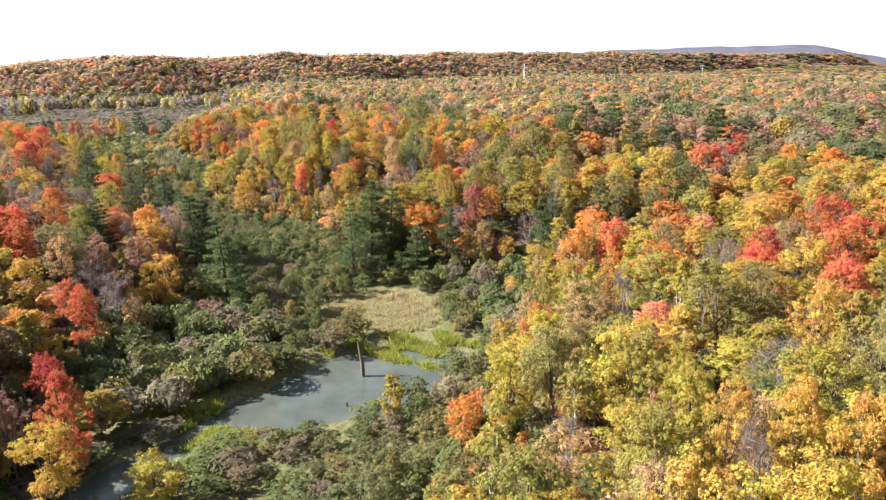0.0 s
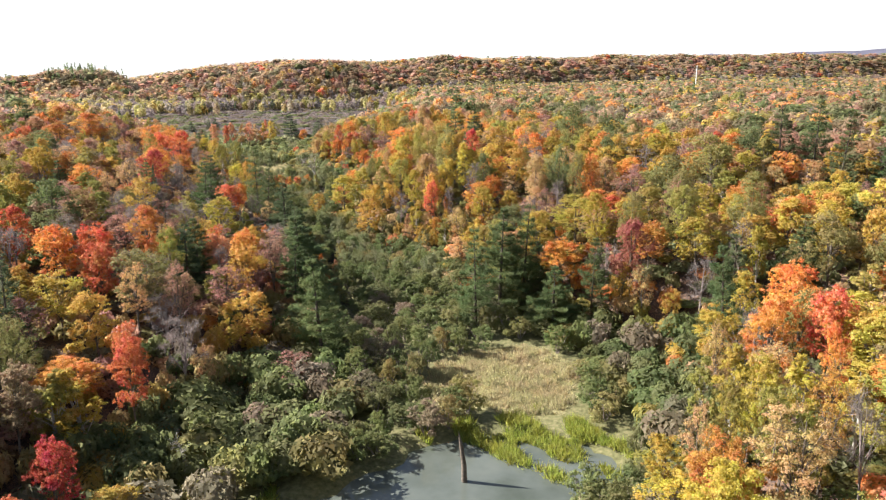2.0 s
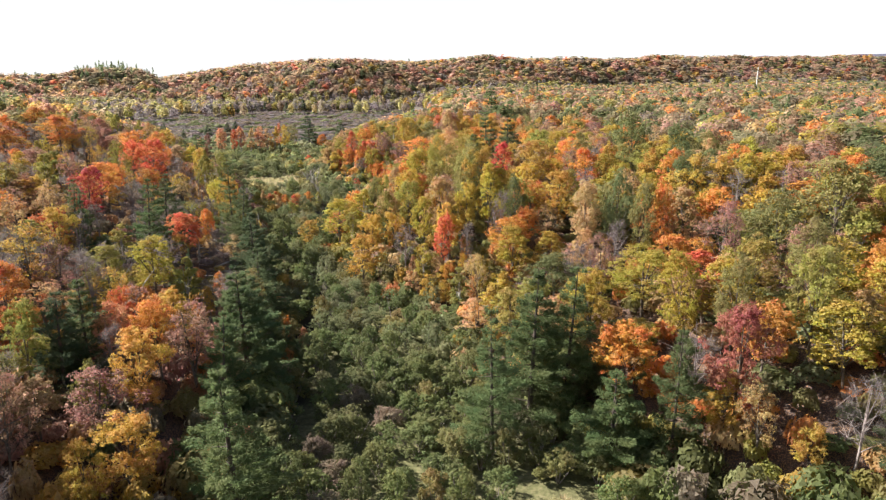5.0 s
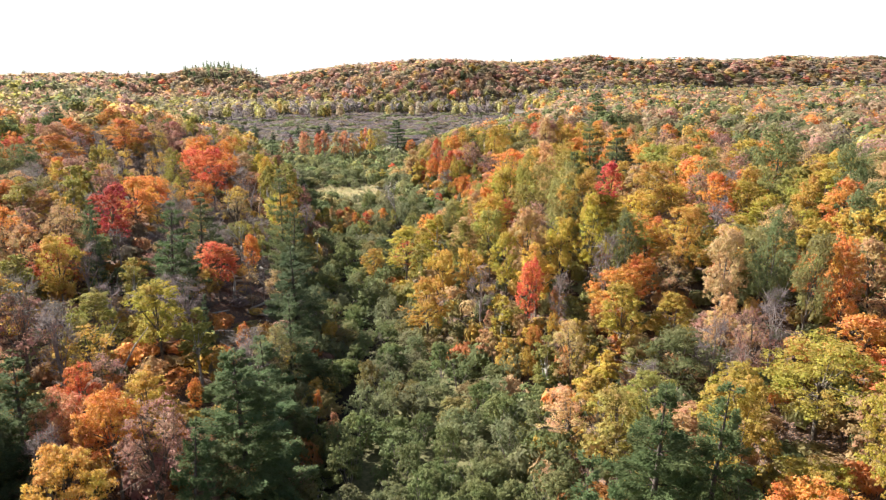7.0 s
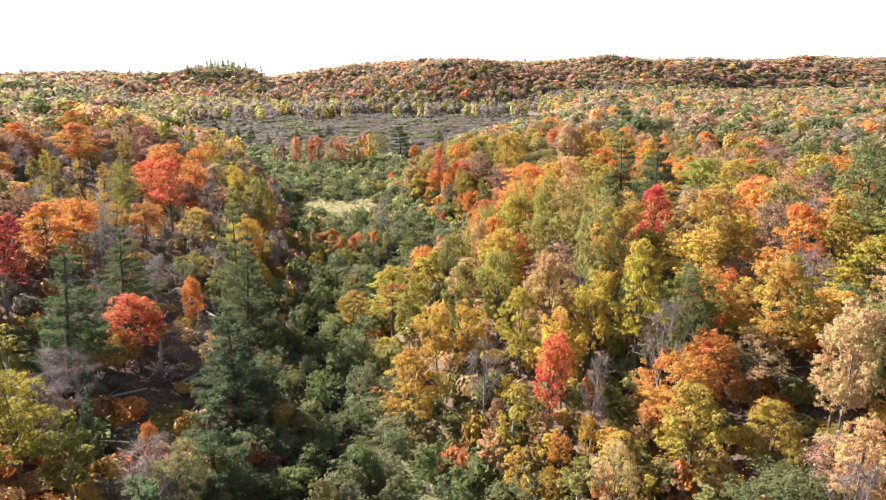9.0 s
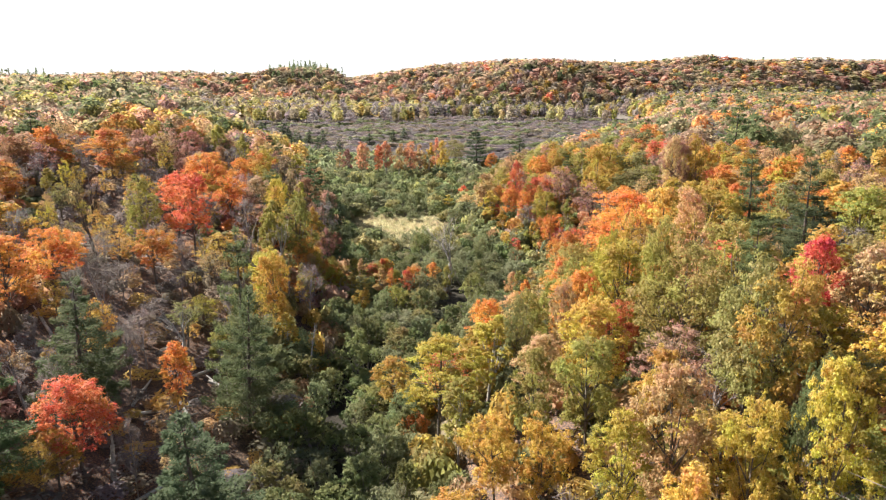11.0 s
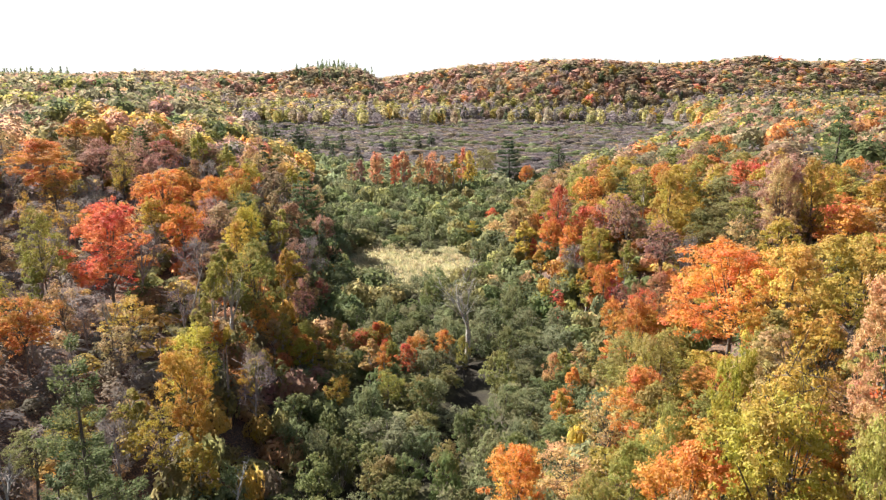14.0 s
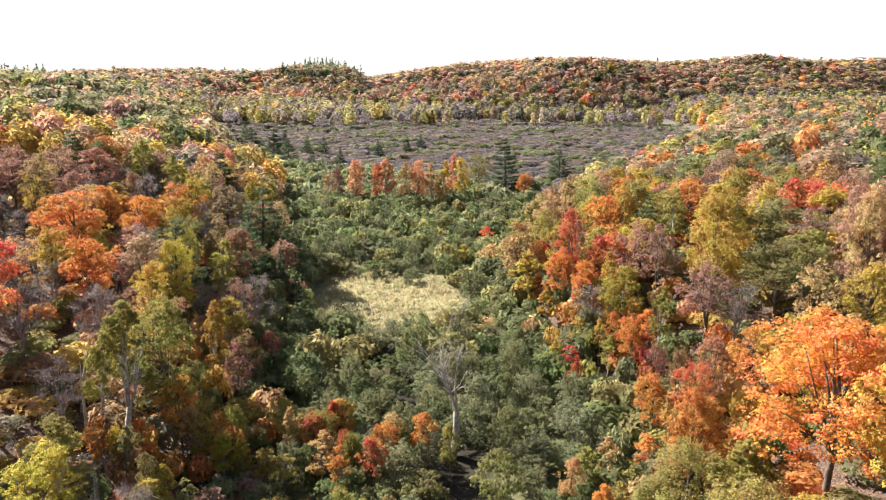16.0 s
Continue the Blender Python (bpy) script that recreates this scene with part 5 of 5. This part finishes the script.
arch = [(0, 0, -0.4), (0.25, 0, 1.6), (0.1, 0, 3.2), (-0.7, 0.1, 4.5), (-1.9, 0.2, 5.3), (-3.2, 0.2, 5.6)]
wood("bent_tree", [tube(p, q, 0.16 - 0.022 * k, 0.14 - 0.022 * k, 6) for k, (p, q) in enumerate(zip(arch[:-1], arch[1:]))], BARK_DARK, "dark bare trunk bent over in an arch", "tree", on(-46.5, 190))
for x, y, dx, dy in ((-75.3, 152.9, 2.6, 1.2), (-77, 151, 1.8, 1.6), (-126, 239.5, 1.3, 0.5), (-121.5, 237.5, 0.7, -0.3)):
    wood("leaning_birch", [tube((0, 0, -0.5), (dx * 0.35, dy * 0.35, 2.8), 0.17, 0.14, 7), tube((dx * 0.35, dy * 0.35, 2.8), (dx, dy, 6.0), 0.14, 0.08, 6), tube((dx, dy, 6.0), (dx * 1.6, dy * 1.6, 8.2), 0.08, 0.03, 5)],
         BARK_PALE, "leaning white birch trunk on the slope", "tree", on(x, y), "leaning birches on the slope")
twist = np.random.RandomState(43)
for x, y, h in ((-107, 230, 8.8), (-109.5, 231.5, 6.5), (-112.5, 226, 7.5)):
    stubs = []
    for k in range(16):
        z, a = h * (0.2 + 0.75 * k / 16), twist.uniform(0, 6.28)
        L = 1.3 * (1.1 - k / 16) * twist.uniform(0.5, 1.1)
        stubs.append(tube((0, 0, z), (math.cos(a) * L, math.sin(a) * L, z - 0.15 * L), 0.035, 0.01, 4))
    wood("dead_fir", [tube((0, 0, -0.5), (0.1, 0, h * 0.6), 0.17, 0.11, 7), tube((0.1, 0, h * 0.6), (0.16, 0.05, h), 0.11, 0.02, 6)] + stubs, TWIG,
         "grey dead fir pole with bare stub branches", "dead tree", on(x, y), "dead firs on the slope")
bow = [(0, 0, 0.1), (0.9, 0.3, 0.9), (2.0, 0.5, 1.35), (3.2, 0.6, 1.25)]
wood("fallen_branch", [tube(p, q, 0.13 - 0.025 * k, 0.105 - 0.025 * k, 6) for k, (p, q) in enumerate(zip(bow[:-1], bow[1:]))], BARK_PALE, "bleached curved branch propped on the slope", "branch", on(-103.5, 220))
wood("stump", [tube((0, 0, -0.4), (0.04, 0, 1.5), 0.17, 0.13, 8), tube((0.04, 0, 1.5), (0.1, 0.02, 2.1), 0.13, 0.03, 7)], BARK_PALE, "short white broken birch stump on the slope", "stump", on(-120, 231.5))
for k in range(150):
    x, y = rnd.uniform(-150, -72), rnd.uniform(150, 245)
    if side(x, y) < 3 or open_slope(x, y) > (12 if k % 6 else 30):
        continue
    a, L = rnd.uniform(0, 3.14), rnd.uniform(4, 9)
    x1, y1 = x + math.cos(a) * L, y + math.sin(a) * L
    p, q = Vector(on(x, y, 0.35)), Vector(on(x1, y1, 0.5 + rnd.uniform(0, 0.9)))
    rel = q - p
    wood("fallen_log", [tube((0, 0, 0), rel * 0.6, 0.2, 0.16, 7), tube(rel * 0.6, rel, 0.16, 0.07, 7), tube(rel * 0.5, rel * 0.62 + Vector((0.3, 0.5, 0.8)), 0.06, 0.02, 4)],
         rnd.choice([0, 1]) and DEADWOOD or BARK_PALE, "weathered fallen log lying on the leaf-strewn slope", "log", p, "fallen logs on the slope")


# ---- masts ----
def metal(name, colour):
    m, n, l, b = material(name, 0.5)
    t = noise_node(n, l, 0.4, 4.0)
    r = ramp_node(n, l, t.outputs["Fac"], [(0.3, tuple(c * 0.85 for c in colour)), (0.7, colour)])
    l.new(r.outputs["Color"], b.inputs["Base Color"])
    return m


WHITE = metal("white_painted_steel", (0.8, 0.8, 0.8))
wood("radio_mast", [tube((0, 0, -4), (0, 0, 16), 0.75, 0.6, 8), tube((0, 0, 16), (0, 0, 33), 0.6, 0.42, 8), tube((0, 0, 33), (0, 0, 38), 0.42, 0.3, 8)], WHITE, "tall slim white mast above the far woods", "mast", (97, 875, 15.5))
wood("pylon", [tube((0, 0, -4), (0, 0, 26), 0.45, 0.35, 6), tube((-3.2, 0, 24), (3.2, 0, 24), 0.3, 0.3, 5), tube((-3.2, 0, 20.5), (3.2, 0, 20.5), 0.3, 0.3, 5), tube((-2.4, 0, 17), (2.4, 0, 17), 0.3, 0.3, 5)],
     WHITE, "white utility pole with three cross-arms", "pole", (369, 1042, 25))


def woods_around(step, seed):
    """The same woods go on beside and behind the flight."""
    rnd = np.random.RandomState(seed)
    X, Y = scatter(step, -330, 300, -140, 420, seed, True)
    D, Z = side(X, Y), land(X, Y)
    for k in np.where((D > 2) | (Y < 20))[0]:
        mix = MIXES["left" if X[k] < middle(Y[k]) else "right_mid"]
        kind, hue, _ = mix[rnd.randint(len(mix))]
        h, r, _f = FORMS[kind]
        joined_plant(kind, X[k], Y[k], Z[k], h * rnd.uniform(0.65, 1.1), 2 * r * rnd.uniform(0.7, 1.1), hue, 40)


woods_around(6.6, 87)
jv, jh = np.concatenate(JOINED["v"]), np.concatenate(JOINED["h"])
tagged(new("distant_woodland", mesh_from("distant_woodland", jv, tri_faces(jv), LEAF_JOINED, jh)),
       "autumn woodland of orange, rust, yellow and green crowns to the ridge", "woodland", kind="stuff")
